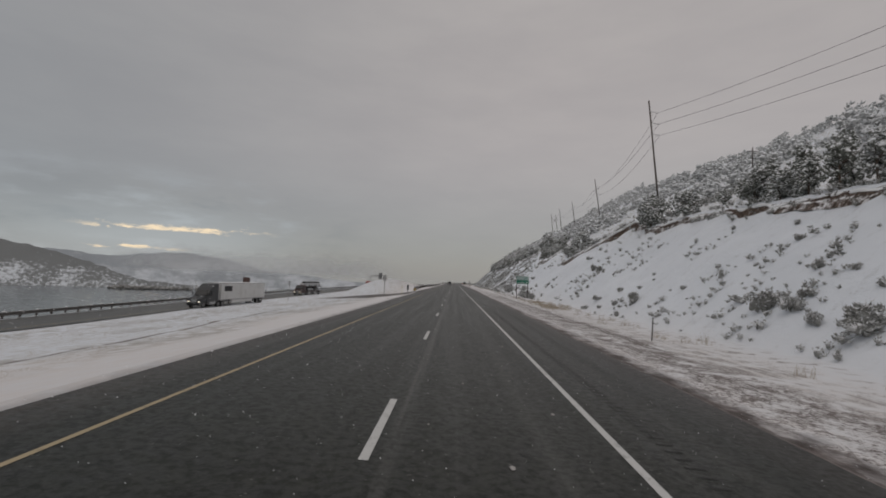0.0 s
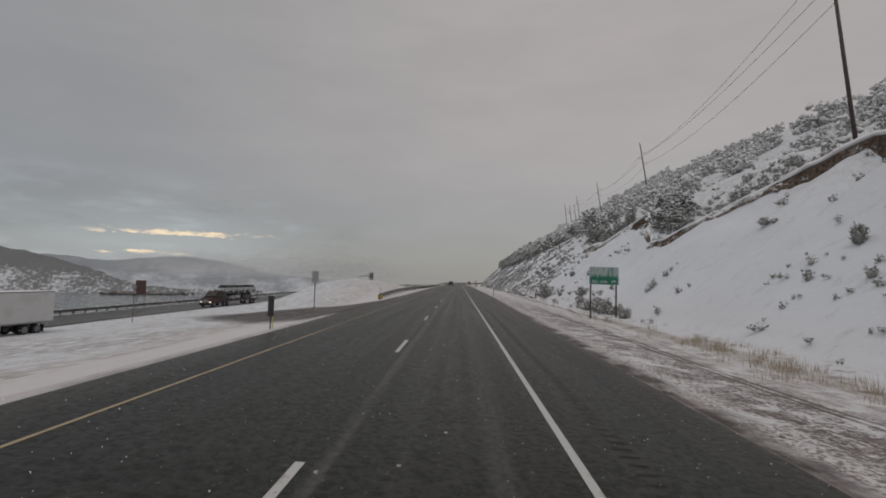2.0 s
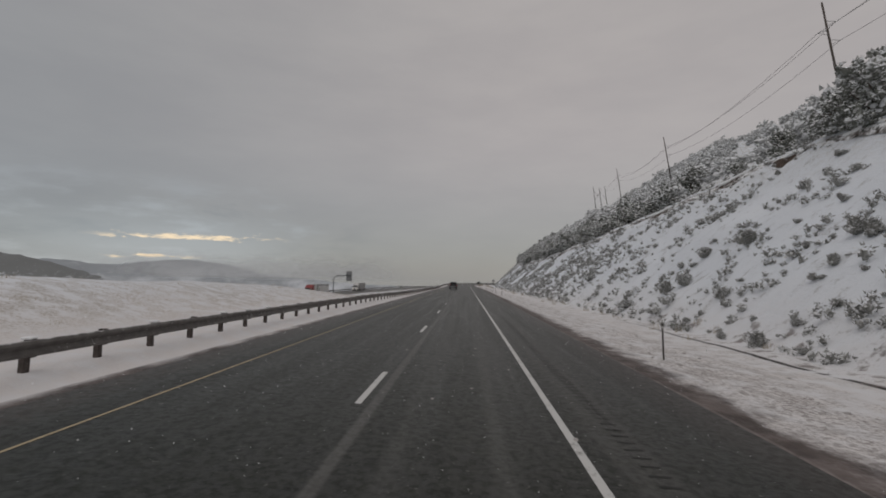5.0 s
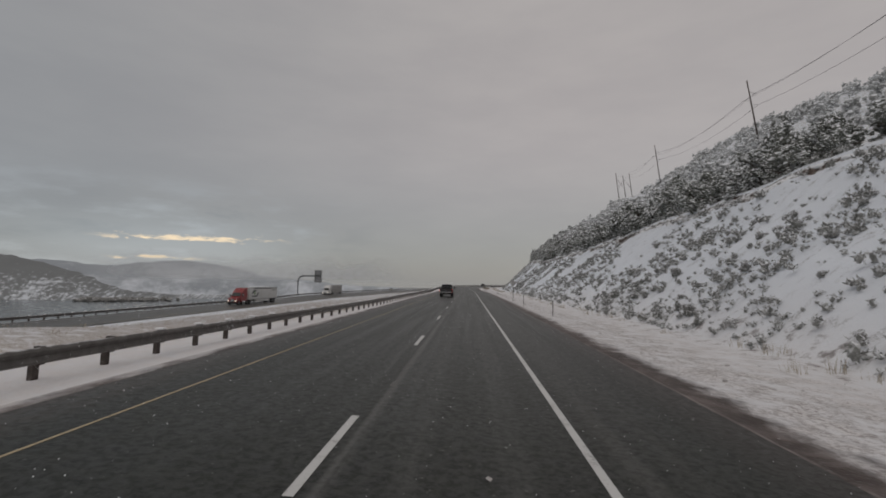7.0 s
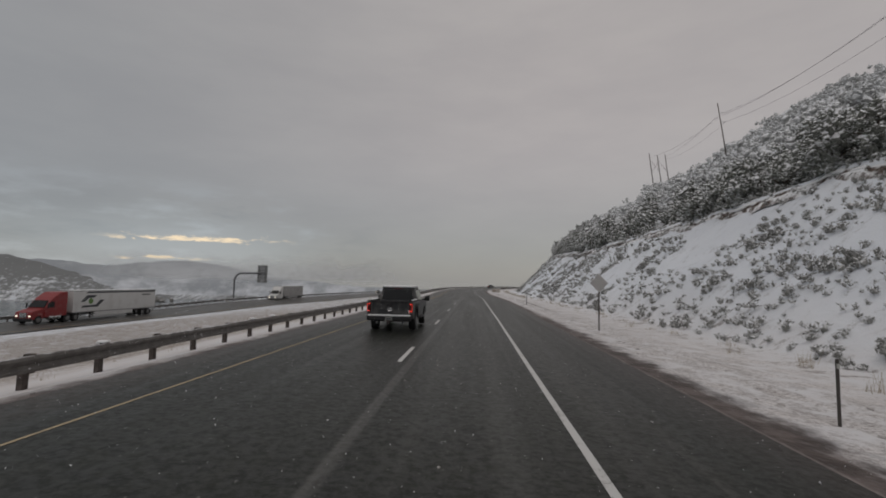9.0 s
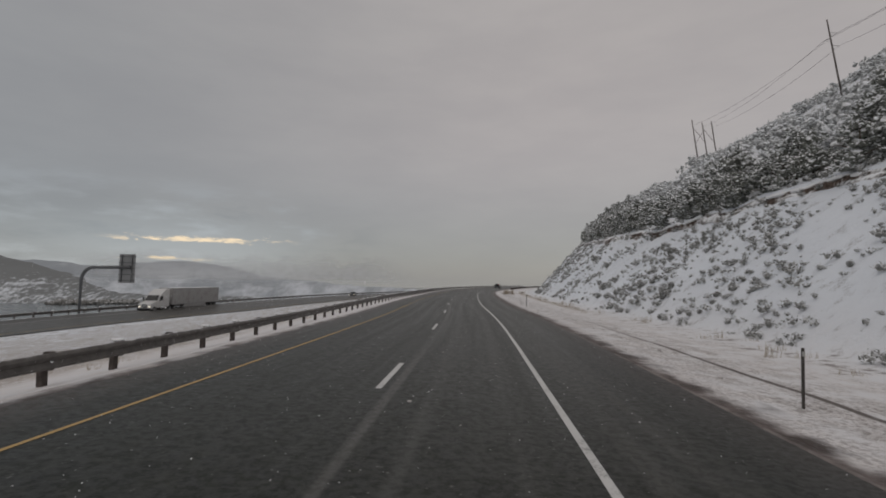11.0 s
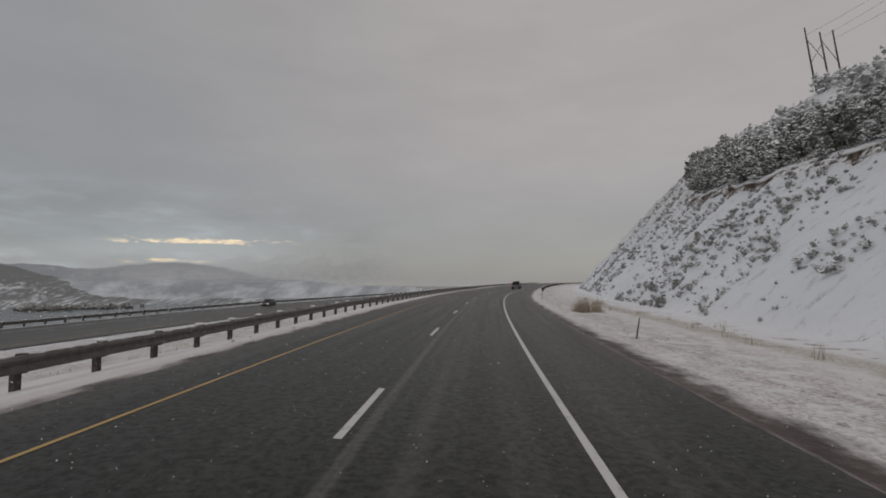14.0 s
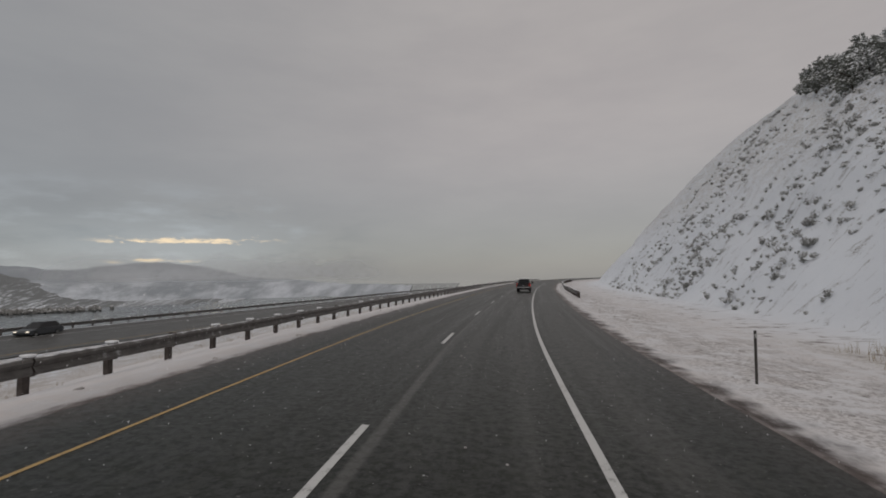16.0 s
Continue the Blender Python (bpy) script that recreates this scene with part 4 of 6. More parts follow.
for i in range(len(tips) - 1):
    for k in range(3):
        a, b = tips[i][k], tips[i + 1][k]
        pts = [a.lerp(b, j / 20) - Vector((0, 0, 2.6 * 4 * (j / 20) * (1 - j / 20))) for j in range(21)]
        tagged(part("power_cable", pipe(B(), pts, 0.035, 5), M_WIRE, smooth=True), "thin dark power cable hung between the poles", "cable", "cables of the power line")


def h_frame():
    g = empty("transmission_frame", 111, 516, 55)
    for k, (x, y, dz) in enumerate(((-5.0, -0.8, 26.0), (0, 0, 24.9), (5.0, 1.5, 26.2))):
        part("pole", tube(B(), (x + 1.4, y, 0), (x - 1.8, y, dz), 0.30, 0.2, 10), M_POLE, g, smooth=True)
    for a, b in (((-6.48, -0.8, 22.5), (-0.58, 0.0, 15.5)), ((-1.3, 0, 21), (-5.45, -0.8, 14.5)), ((-1.45, 0, 22.2), (4.3, 1.5, 16))):
        part("brace", tube(B(), a, b, 0.09, 0.09, 6), M_POLE, g)
    tagged(g, "three braced wooden transmission poles above the trees", "transmission poles")


h_frame()
# small service pole on the hill
g = empty("power_pole", 72, 114, min(26.5, ground_z(114, 72) - 0.4))
part("pole", tube(B(), (0, 0, 0), (0, 0, 11.5), 0.16, 0.11), M_POLE, g)
part("crossarm", box(B(), (0, 0, 10.5), (2.2, 0.1, 0.12), 0.01), M_POLE, g)
tagged(g, "small wooden power pole with a crossarm", "power pole")

# ---- signs ----


def words(text, size, mat, parent, at, label=""):
    c = bpy.data.curves.new("lettering", "FONT")
    c.body, c.size, c.extrude, c.align_x, c.align_y = text, size, 0.003, "LEFT", "CENTER"
    tmp = bpy.data.objects.new("lettering", c)
    scene.collection.objects.link(tmp)
    dg = bpy.context.evaluated_depsgraph_get()
    me = bpy.data.meshes.new_from_object(tmp.evaluated_get(dg))
    bpy.data.objects.remove(tmp)
    me.materials.clear()
    me.materials.append(mat)
    ob = new("lettering", me)
    ob.parent = parent
    ob.matrix_basis = pose(*at, 90, 0, 0)
    return ob


def snowed_sign(add, m, t):
    """Green sheeting with wind driven snow stuck over its upper half and thin streaks below."""
    co = add("ShaderNodeTexCoord").outputs["Object"]
    x, y, z = add("ShaderNodeSeparateXYZ", {0: co}).outputs
    down = add("ShaderNodeCombineXYZ", {0: m("MULTIPLY", x, 5.0), 1: 0.0, 2: m("MULTIPLY", z, 0.8)}).outputs[0]
    n = noise_at(add, down, 1.3, 4.0, 0.6)
    f = noise_at(add, co, 14.0, 3.0, 0.6)
    edge = m("ADD", z, m("MULTIPLY", m("SUBTRACT", n, 0.5), 0.9))
    runs = noise_at(add, add("ShaderNodeCombineXYZ", {0: m("MULTIPLY", x, 2.6), 1: 0.0, 2: m("MULTIPLY", z, 0.22)}).outputs[0], 1.5, 3.0, 0.55)
    k = m("MULTIPLY", ramp(add, edge, 2.92, 3.30), m("MULTIPLY", ramp(add, n, 0.28, 0.42, 0.3, 0.9), ramp(add, runs, 0.36, 0.52, 0.25, 0.95)))
    k = m("MULTIPLY", k, ramp(add, f, 0.30, 0.60, 0.72, 1.0))
    k = m("MAXIMUM", k, m("MULTIPLY", ramp(add, f, 0.55, 0.75), 0.25))
    g = mixc(add, f, (0.010, 0.13, 0.085, 1), (0.014, 0.18, 0.115, 1))
    return {"Base Color": mixc(add, k, g, (0.47, 0.52, 0.52, 1)), "Normal": bump(add, f, 0.1, 0.01)}


M_SIGN_SNOWED = material("sign_snowed", snowed_sign, 0.6)
M_SIGNBACK = plain("sign_back", (0.33, 0.33, 0.33), 0.5, 0.5, var=0.15)
M_LETTER = plain("sign_letters", (0.75, 0.76, 0.75), 0.5, var=0.03)


def guide_sign():
    x, y = 14.43, 93.0
    g = empty("road_sign", x, y, 0)
    part("panel", box(B(), (0, 0, 3.12), (2.5, 0.05, 1.55), 0.012), M_SIGN_SNOWED, g, "green panel half covered by driven snow")
    for z in (3.875, 2.365):
        part("border", box(B(), (0, -0.028, z), (2.42, 0.008, 0.03)), M_LETTER, g)
    for xx in (-1.2, 1.2):
        part("border", box(B(), (xx, -0.028, 3.12), (0.03, 0.008, 1.48)), M_LETTER, g)
    for xx, z0 in ((-1.13, -0.75), (1.05, -0.45)):
        part("post", box(B(), (xx, 0.06, (z0 + 2.4) / 2), (0.12, 0.10, 2.4 - z0), 0.01), M_STEEL_DARK, g)
    words("Salt", 0.34, M_LETTER, g, (-1.05, -0.03, 2.62))
    words("Lake", 0.34, M_LETTER, g, (-0.36, -0.03, 2.62))
    words("49", 0.36, M_LETTER, g, (0.62, -0.03, 2.62))
    tagged(g, "green destination sign on two steel posts, half snowed over", "road sign")


guide_sign()


def panel_sign(x, y, z0, posts, post_h, w, h, zc, mat, label, rz=0.0, back=None):
    g = empty("road_sign", x, y, z0, rz)
    part("panel", box(B(), (0, 0, zc), (w, 0.04, h), 0.012), mat, g)
    for px in posts:
        part("post", box(B(), (px, 0.06, post_h / 2 - 0.3), (0.10, 0.08, post_h + 0.6), 0.008), M_STEEL_DARK, g)
    for k in (-0.3, 0.3):
        part("stiffener", box(B(), (0, 0.04, zc + k * h), (w * 0.94, 0.03, 0.06)), M_SIGNBACK, g)
    tagged(g, label, "road sign")
    return g


xx, yy = -66.2, 150.7
zz = ground_z(yy, xx)
panel_sign(xx, yy, zz, (-0.85, 0.85), 0.3 - zz, 2.3, 3.0, -1.0 - zz, plain("sign_brown", (0.075, 0.038, 0.030), 0.6, var=0.2, dirt=(0.2, 0.18, 0.17)), "dark brown recreation sign on two posts behind the rail")
panel_sign(-14.66, 105.8, -0.75, (0.0,), 3.6, 0.78, 1.28, 3.1, plain("sign_pale", (0.40, 0.40, 0.40), 0.5, var=0.1), "pale grey back of a small sign on one post", 3)

# dark milepost panel with a tall yellow snow stake
z0 = ground_z(71.2, -6.0)
g = empty("milepost", -6.0, 71.8, z0)
part("post", tube(B(), (0, 0.03, -0.4), (0, 0.03, 1.4), 0.03, 0.03, 8), M_STEEL_DARK, g)
part("panel", box(B(), (0, 0, 1.05), (0.26, 0.03, 0.86), 0.01), plain("sign_dark", (0.03, 0.035, 0.04), 0.5, var=0.2), g)
tagged(g, "dark narrow milepost panel on a steel post in snow", "milepost")
g = empty("snow_stake", -7.3, 75.35, ground_z(75.35, -7.3) - 0.3)
part("stake", tube(B(), (0, 0, 0), (0, 0, 1.95), 0.028, 0.024, 8), plain("stake_yellow", (0.44, 0.39, 0.13), 0.5, var=0.15), g)
part("tip", tube(B(), (0, 0, 1.95), (0, 0, 2.0), 0.03, 0.018, 8), M_BLACK, g)
tagged(g, "tall yellow snow stake beside the shoulder", "snow stake")

# diamond warning sign seen against the slope
x, y = place(266, 9.6)
g = empty("warning_sign", float(x), float(y), ground_z(266, 9.6))
part("post", box(B(), (0, 0.05, 1.35), (0.07, 0.06, 3.6), 0.006), M_STEEL_DARK, g)
part("panel", box(B(), (0, 0, 2.85), (0.78, 0.02, 0.78), 0.01, Matrix.Rotation(radians(45), 4, "Y")), plain("sign_faded", (0.42, 0.41, 0.40), 0.6, var=0.12), g, "snow dulled diamond panel")
tagged(g, "diamond warning sign dulled by snow on one post", "warning sign")

# delineators on the right verge
M_STAKE = plain("stake_weathered", (0.07, 0.063, 0.058), 0.7, 0.2, var=0.3)
first = None
for s, o in ((27, 12.2), (149, 9.1), (224, 9.0), (246.8, 9.2), (341.3, 8.5), (428.9, 8.3), (387, 8.7), (300, 9.0)):
    x, y = place(s, o)
    m = pose(float(x), float(y), ground_z(s, o) - (0.38 if s == 387 else 0.0), random.uniform(-2, 2), 10 if s == 387 else random.uniform(-3, 3), 0)
    if first is None:
        first = empty("delineator", 0, 0, 0)
        part("post", box(B(), (0, 0, 0.45), (0.06, 0.035, 1.7), 0.008), M_STAKE, first)
        part("reflector", box(B(), (0, -0.03, 1.17), (0.06, 0.012, 0.10), 0.004), plain("reflector", (0.4, 0.4, 0.38), 0.3), first)
        tagged(first, "slim dark steel delineator post in verge snow", "delineator", "delineators on the verge")
        first.matrix_world = m
    else:
        copy_thing(first, m)


def arm_sign():
    g = empty("cantilever_sign", -64.6, 364.5, -5.2)
    foot = ground_z(364.5, -64.6) + 5.2
    pts = [(0, 0, foot - 0.3), (0, 0, 6.7)]
    for k in range(1, 9):
        a = k / 8 * math.pi / 2
        pts.append((2.0 * (1 - math.cos(a)), 0, 6.7 + 2.3 * math.sin(a)))
    pts.append((8.6, 0, 9.15))
    part("mast", pipe(B(), pts, 0.27, 12), M_GALV_DARK, g, smooth=True)
    p = part("panel", box(B(), (7.8, 0.35, 8.9), (2.9, 0.06, 4.9), 0.01), M_SIGNBACK, g, "grey ribbed back of the sign panel")
    for k in range(5):
        part("rib", box(B(), (7.8, 0.28, 6.9 + k), (2.8, 0.10, 0.10)), M_GALV_DARK, p)
    for k in (-0.9, 0.9):
        part("bracket", box(B(), (7.8 + k, 0.22, 8.9), (0.12, 0.10, 4.7)), M_GALV_DARK, p)
    part("base_plate", box(B(), (0, 0, foot + 0.05), (0.9, 0.9, 0.25), 0.03), M_GALV_DARK, g)
    tagged(g, "curved grey cantilever mast carrying a sign, seen from behind", "overhead sign")


M_GALV_DARK = plain("dull_galvanised", (0.15, 0.155, 0.16), 0.6, 0.4, var=0.2)
arm_sign()
# little marker pole in the median
g = empty("marker_pole", -36.5, 106.6, -4.1)
part("pole", tube(B(), (0, 0, 0), (0, 0, 4.75), 0.045, 0.04, 8), M_POLE, g)
for k in (3.95, 4.55):
    part("box", box(B(), (0, 0, k), (0.42, 0.2, 0.26), 0.03), M_GALV, g)
tagged(g, "slim utility pole with two small grey boxes", "utility pole")

# ---- eroded lip of the cut ----


def earth_lip(s0, s1, label):
    """A bared face of soil under the turf at the top of the cut, with a cornice of snow over it."""
    ss = np.arange(s0, s1, 0.45)
    face, snow = [], []
    at = lambda s, o, z: (float(place(s, o)[0]), float(place(s, o)[1]), z)
    for s in ss:
        d, lip, top = float(SCAR(s)), float(lip_at(s)), float(LIP(s))
        bare = min(1.0, d / 0.4)
        j = [0.22 * float(value_noise(np.array(s / 0.9), np.array(k * 1.7), 8)) for k in range(7)]
        big = min(1.0, max(0.0, (float(SCAR_RUN(s)) - 0.9) / 0.8))
        hang = (0.06 + 0.14 * bare) * (0.5 + 0.5 * big) + j[0] * 1.3
        drop = 0.16 * (1 - bare) + 0.12 * (1 - big)
        for dx, dz in ((0.9, 0.80), (0.35, 0.72), (0.0, 0.66), (-hang, 0.50), (-hang - 0.03, 0.36), (-hang + 0.06, 0.22 + j[1] * 0.5), (0.0, 0.20)):
            snow.append(at(s, lip + dx, top + dz * (0.8 + 0.2 * big) + j[2] * 0.9 + j[5] * 0.5 - drop))
        for k, (dx, dz) in enumerate(((0.05, 0.35), (-0.10, 0.10), (-0.16, -0.35 * d), (-0.24, -0.7 * d), (-0.42, -d - 0.15), (-0.8, -d - 0.75))):
            face.append(at(s, lip + dx + j[k + 1] * (0.35 if k else 0), top + dz))
    for name, V, k, mat, lb in (("earth_bank", face, 6, M_EARTH, label), ("snow_cornice", snow, 7, M_SNOW, "rounded snow cornice along the top of the cut")):
        F = [(i * k + j, (i + 1) * k + j, (i + 1) * k + j + 1, i * k + j + 1) for i in range(len(ss) - 1) for j in range(k - 1)]
        tagged(sheet(name, V, F, mat), lb, name.replace("_", " "), kind="structure")


earth_lip(20, 88, "bare brown earth lip under snowy turf")
earth_lip(88.3, 134, "deep eroded brown earth bank under snowy turf")
earth_lip(134.3, 460, "dark eroded earth lip under scrub")

# ---- plants ----


def juniper(seed, h, wide, clumps, leaves, grain=1.0):
    rr = random.Random(seed)
    g = empty("juniper_tree", 0, 0, 0)
    bm = B()
    lean = rr.uniform(-0.25, 0.25)
    tube(bm, (0, 0, -0.5), (lean * 0.5, 0, h * 0.35), 0.16, 0.11, 7)
    tube(bm, (lean * 0.5, 0, h * 0.33), (lean, 0, h * 0.8), 0.11, 0.04, 6)
    for k in range(6):
        a = rr.uniform(0, math.tau)
        z = h * rr.uniform(0.12, 0.5)
        tube(bm, (lean * 0.4, 0, z), (math.cos(a) * wide * 0.8, math.sin(a) * wide * 0.8, z + h * rr.uniform(0.08, 0.25)), 0.06, 0.02, 5)
    part("trunk", bm, M_BARK, g)
    soup = Soup()
    lobes = [(lean + rr.uniform(-0.55, 0.55) * wide, rr.uniform(-0.55, 0.55) * wide, h * rr.uniform(0.09, 0.74), rr.uniform(0.42, 0.72) * wide) for _ in range(9)]
    lobes.append((lean, 0, h * 0.78, wide * 0.5))
    for cx, cy, cz, r in lobes * 4 if grain == 1.0 else ():
        v = Vector((rr.gauss(0, 1), rr.gauss(0, 1), rr.gauss(0, 1))).normalized() * r * 0.38
        soup.lump(rr, Vector((cx, cy, max(cz, r * 0.6))) + v, Matrix.Diagonal((r * 0.30, r * 0.30, r * 0.34)), 0.45)
    for _ in range(clumps):
        cx, cy, cz, r = rr.choice(lobes)
        v = Vector((rr.gauss(0, 1), rr.gauss(0, 1), rr.gauss(0, 1))).normalized()
        p = Vector((cx, cy, cz)) + v * r * rr.uniform(0.72, 1.08) * (1.0 if v.z > 0 else 0.85)
        p.z = max(0.03 * h, min(p.z, h * 1.02))
        sz = rr.uniform(0.09, 0.19) * (wide * 0.55 + 0.4) * grain
        m = Euler((rr.uniform(0, 6), rr.uniform(0, 6), rr.uniform(0, 6))).to_matrix() @ Matrix.Diagonal((sz, sz * rr.uniform(0.7, 1.1), sz * rr.uniform(0.8, 1.5)))
        soup.lump(rr, p, m * 0.85, 0.3)
        for _ in range(leaves):
            u = Vector((rr.gauss(0, 1), rr.gauss(0, 1), rr.gauss(0.25, 1))).normalized()
            d = (u + v * 0.5 + Vector((rr.gauss(0, 0.5), rr.gauss(0, 0.5), rr.gauss(0.1, 0.5)))).normalized()
            a = p + u * sz * rr.uniform(0.5, 1.0)
            s = d.cross(Vector((rr.gauss(0, 1), rr.gauss(0, 1), rr.gauss(0, 1)))).normalized() * sz * rr.uniform(0.2, 0.42)
            soup.add((a - s, a + s, a + d * sz * rr.uniform(0.6, 1.1)), ((0, 1, 2),))
    soup.done("crown", M_JUNIPER, g)
    return tagged(g, "dark green juniper tree dusted with snow on the hillside", "tree", "junipers on the hill")


random.seed(4)
NEAR_TREES = [juniper(11, 3.4, 1.5, 170, 13), juniper(12, 4.6, 1.7, 190, 13), juniper(13, 2.6, 1.35, 140, 13), juniper(14, 5.4, 2.1, 240, 13)]
FAR_TREES = [juniper(21, 3.4, 1.8, 24, 6, 2.0), juniper(22, 4.4, 2.2, 27, 6, 2.0), juniper(23, 2.8, 1.7, 22, 6, 2.0)]
used = set()


def plant(ob, s, o, size, sink=0.12):
    x, y = place(s, o)
    z = ground_z(s, o) - sink
    m = pose(float(x), float(y), z, random.uniform(-4, 4), random.uniform(-4, 4), random.uniform(0, 360)) @ Matrix.Diagonal((size, size, size * random.uniform(0.85, 1.15), 1))
    if ob.name in used:
        return copy_thing(ob, m)
    used.add(ob.name)
    ob.matrix_world = m
    return ob


# those that stand out along the lip: station, metres behind the lip, which, size
CLUMP = ((50.8, 0.9, 1, 0.95), (49, 1.8, 1, 1.05), (46.6, 1.0, 0, 1.0), (45.2, 2.8, 3, 0.82), (42.6, 1.2, 3, 0.86), (41, 3.2, 3, 0.95), (39, 1.4, 3, 0.95), (37, 2.8, 3, 0.98), (35, 1.2, 3, 0.92), (32.5, 2, 3, 0.95),
         (29, 1.5, 3, 1.1), (26, 3, 3, 1.1), (22, 2, 1, 1.1), (79.6, 0.6, 3, 1.15), (78.9, 1.2, 1, 1.35), (77.6, 0.2, 0, 1.15), (76.3, 0.4, 2, 0.95), (68.4, 1.6, 1, 1.1), (67.6, 0.9, 0, 1.1), (64.5, 4.5, 2, 0.8), (60, 5, 0, 0.8))
STRAGGLERS = ((90, 1.6, 2, 0.6), (88.4, 0.3, 2, 0.5), (80, 4.5, 2, 0.55), (102, 1.2, 2, 0.7), (109.5, 1.8, 1, 0.85), (115, 1.5, 0, 1.0),
              (117, 3.5, 3, 0.9), (119.5, 5, 1, 1.0))
GULLY = ((136, 3.0, 3, 0.75), (138.5, 2.0, 1, 0.8), (141, 4.0, 3, 0.72), (134.5, 6, 1, 0.8), (144, 5.5, 0, 0.9), (144.6, 2.6, 1, 0.95), (146.4, 1.2, 0, 0.95), (147.8, 3.0, 3, 0.7), (151, 1.5, 0, 0.85), (157, 2.5, 1, 0.8))
for s, back, k, size in CLUMP + STRAGGLERS + GULLY:
    plant(NEAR_TREES[k], s, float(lip_at(s)) + back, size)
s = 163.0
while s < 513:
    dense = 0.5 if s < 212 else 1.0
    for row in range(3):
        gap = float(value_noise(np.array(s / 8.0), np.array(row * 0.8), 18))
        if (gap > (0.0 if s < 212 else -0.2) or s > 425) and random.random() < dense * 0.85:
            plant(random.choice(NEAR_TREES[:3] if row < 2 else NEAR_TREES), s + random.uniform(-1.2, 1.2), float(lip_at(s)) + 0.9 + row * 3.2 + random.uniform(-0.8, 1.4), random.uniform(0.85, 1.45))
    s += 3.1
# the woods further up the hill
wood_v, wood_f, wood_n = [], [], 0
TEMPLATES = []
for ob in FAR_TREES:
    crown = [c for c in ob.children if c.name.startswith("crown")][0].data
    TEMPLATES.append((np.array([v.co[:] for v in crown.vertices]), [tuple(f.vertices) for f in crown.polygons]))
wr = random.Random(77)
for _ in range(1250):
    s = wr.uniform(0, 516)
    o = float(lip_at(s)) + (12 if s > 150 or 82 < s < 108 else 36) + 125 * wr.random() ** 1.25
    if s < 130 and o < 75 and wr.random() < (0.35 if s < 82 else 0.1):
        continue
    if s > 512 and o < 80:
        continue
    tv, tf = wr.choice(TEMPLATES)
    x, y = place(s, o)
    k, a = wr.uniform(0.8, 1.4), wr.uniform(0, math.tau)
    ca, sa = math.cos(a) * k, math.sin(a) * k
    wood_v.append(np.c_[tv[:, 0] * ca - tv[:, 1] * sa + float(x), tv[:, 0] * sa + tv[:, 1] * ca + float(y), tv[:, 2] * k + ground_z(s, o) - 0.4])
    wood_f.extend([tuple(wood_n + q for q in f) for f in tf])
    wood_n += len(tv)
tagged(sheet("juniper_woods", np.concatenate(wood_v).tolist(), wood_f, M_WOODS, smooth=False), "snowy juniper woods with haze in their colour over the hillside", "woods", kind="stuff")
for ob in FAR_TREES:
    for c in list(ob.children):
        bpy.data.objects.remove(c)
    bpy.data.objects.remove(ob)
# one beside the lake rail
plant(NEAR_TREES[2], 560, -55, 1.3)
plant(NEAR_TREES[0], 96, -60, 0.4)


def shrub_into(soup, rr, p, size, stems, blobs, cores, fat=1.0):
    """Twiggy bush of several uneven lobes: rough dark hearts, thin stems and a fuzz of narrow leaves."""
    lobes = []
    for _ in range(cores):
        a, t = rr.uniform(0, math.tau), rr.random() ** 0.7
        lobes.append((Vector((math.cos(a) * t * 0.75, math.sin(a) * t * 0.75, 0.0)), rr.uniform(0.26, 0.42), rr.uniform(0.55, 1.25) * (1.05 - 0.35 * t)))
    for c, r, h in lobes:
        m = Euler((rr.uniform(-0.3, 0.3), rr.uniform(-0.3, 0.3), rr.uniform(0, 6))).to_matrix() @ Matrix.Diagonal((r * 0.60, r * 0.54, h * 0.33))
        soup.lump(rr, p + (c + Vector((0, 0, h * 0.38))) * size, m * size, 0.40)
    for _ in range(stems):
        c, r, h = rr.choice(lobes)
        a, t = rr.uniform(0, math.tau), rr.random()
        out = Vector((math.cos(a), math.sin(a), 0)) * r * t
        base = p + c * size * 0.6 - Vector((0, 0, 0.05))
        tip = p + (c + out * 1.25 + Vector((0, 0, h * rr.uniform(0.75, 1.2)))) * size
        s = Vector((rr.gauss(0, 1), rr.gauss(0, 1), 0)).normalized() * size * rr.uniform(0.007, 0.014)
        soup.add((base + s, base - s, tip), ((0, 1, 2),))
    for _ in range(blobs):
        c, r, h = rr.choice(lobes)
        a, t = rr.uniform(0, math.tau), rr.random() ** 0.5
        up = rr.random() ** 0.7
        q = p + (c + Vector((math.cos(a), math.sin(a), 0)) * r * t * (0.55 + 0.6 * up) * 1.1 + Vector((0, 0, h * up * (1.05 - 0.3 * t)))) * size
        d = Vector((math.cos(a) * t * 0.9 + rr.gauss(0, 0.55), math.sin(a) * t * 0.9 + rr.gauss(0, 0.55), 0.55 + rr.gauss(0, 0.5))).normalized()
        k = size * rr.uniform(0.08, 0.19) * fat
        s = d.cross(Vector((rr.gauss(0, 1), rr.gauss(0, 1), rr.gauss(0, 1)))).normalized() * k * rr.uniform(0.20, 0.38)
        soup.add((q - s, q + s, q + d * k), ((0, 1, 2),))


def sagebrush(seed, stems, blobs, cores):
    soup = Soup()
    shrub_into(soup, random.Random(seed), Vector((0, 0, 0)), 1.0, stems, blobs, cores)
    return tagged(soup.done("sagebrush", M_SAGE), "grey brown sagebrush bush tipped with snow", "bush", "sagebrush on the cut slope")


BUSH = [sagebrush(31, 110, 950, 7), sagebrush(32, 130, 850, 5), sagebrush(33, 110, 1050, 9), sagebrush(34, 150, 800, 4), sagebrush(35, 120, 900, 6)]


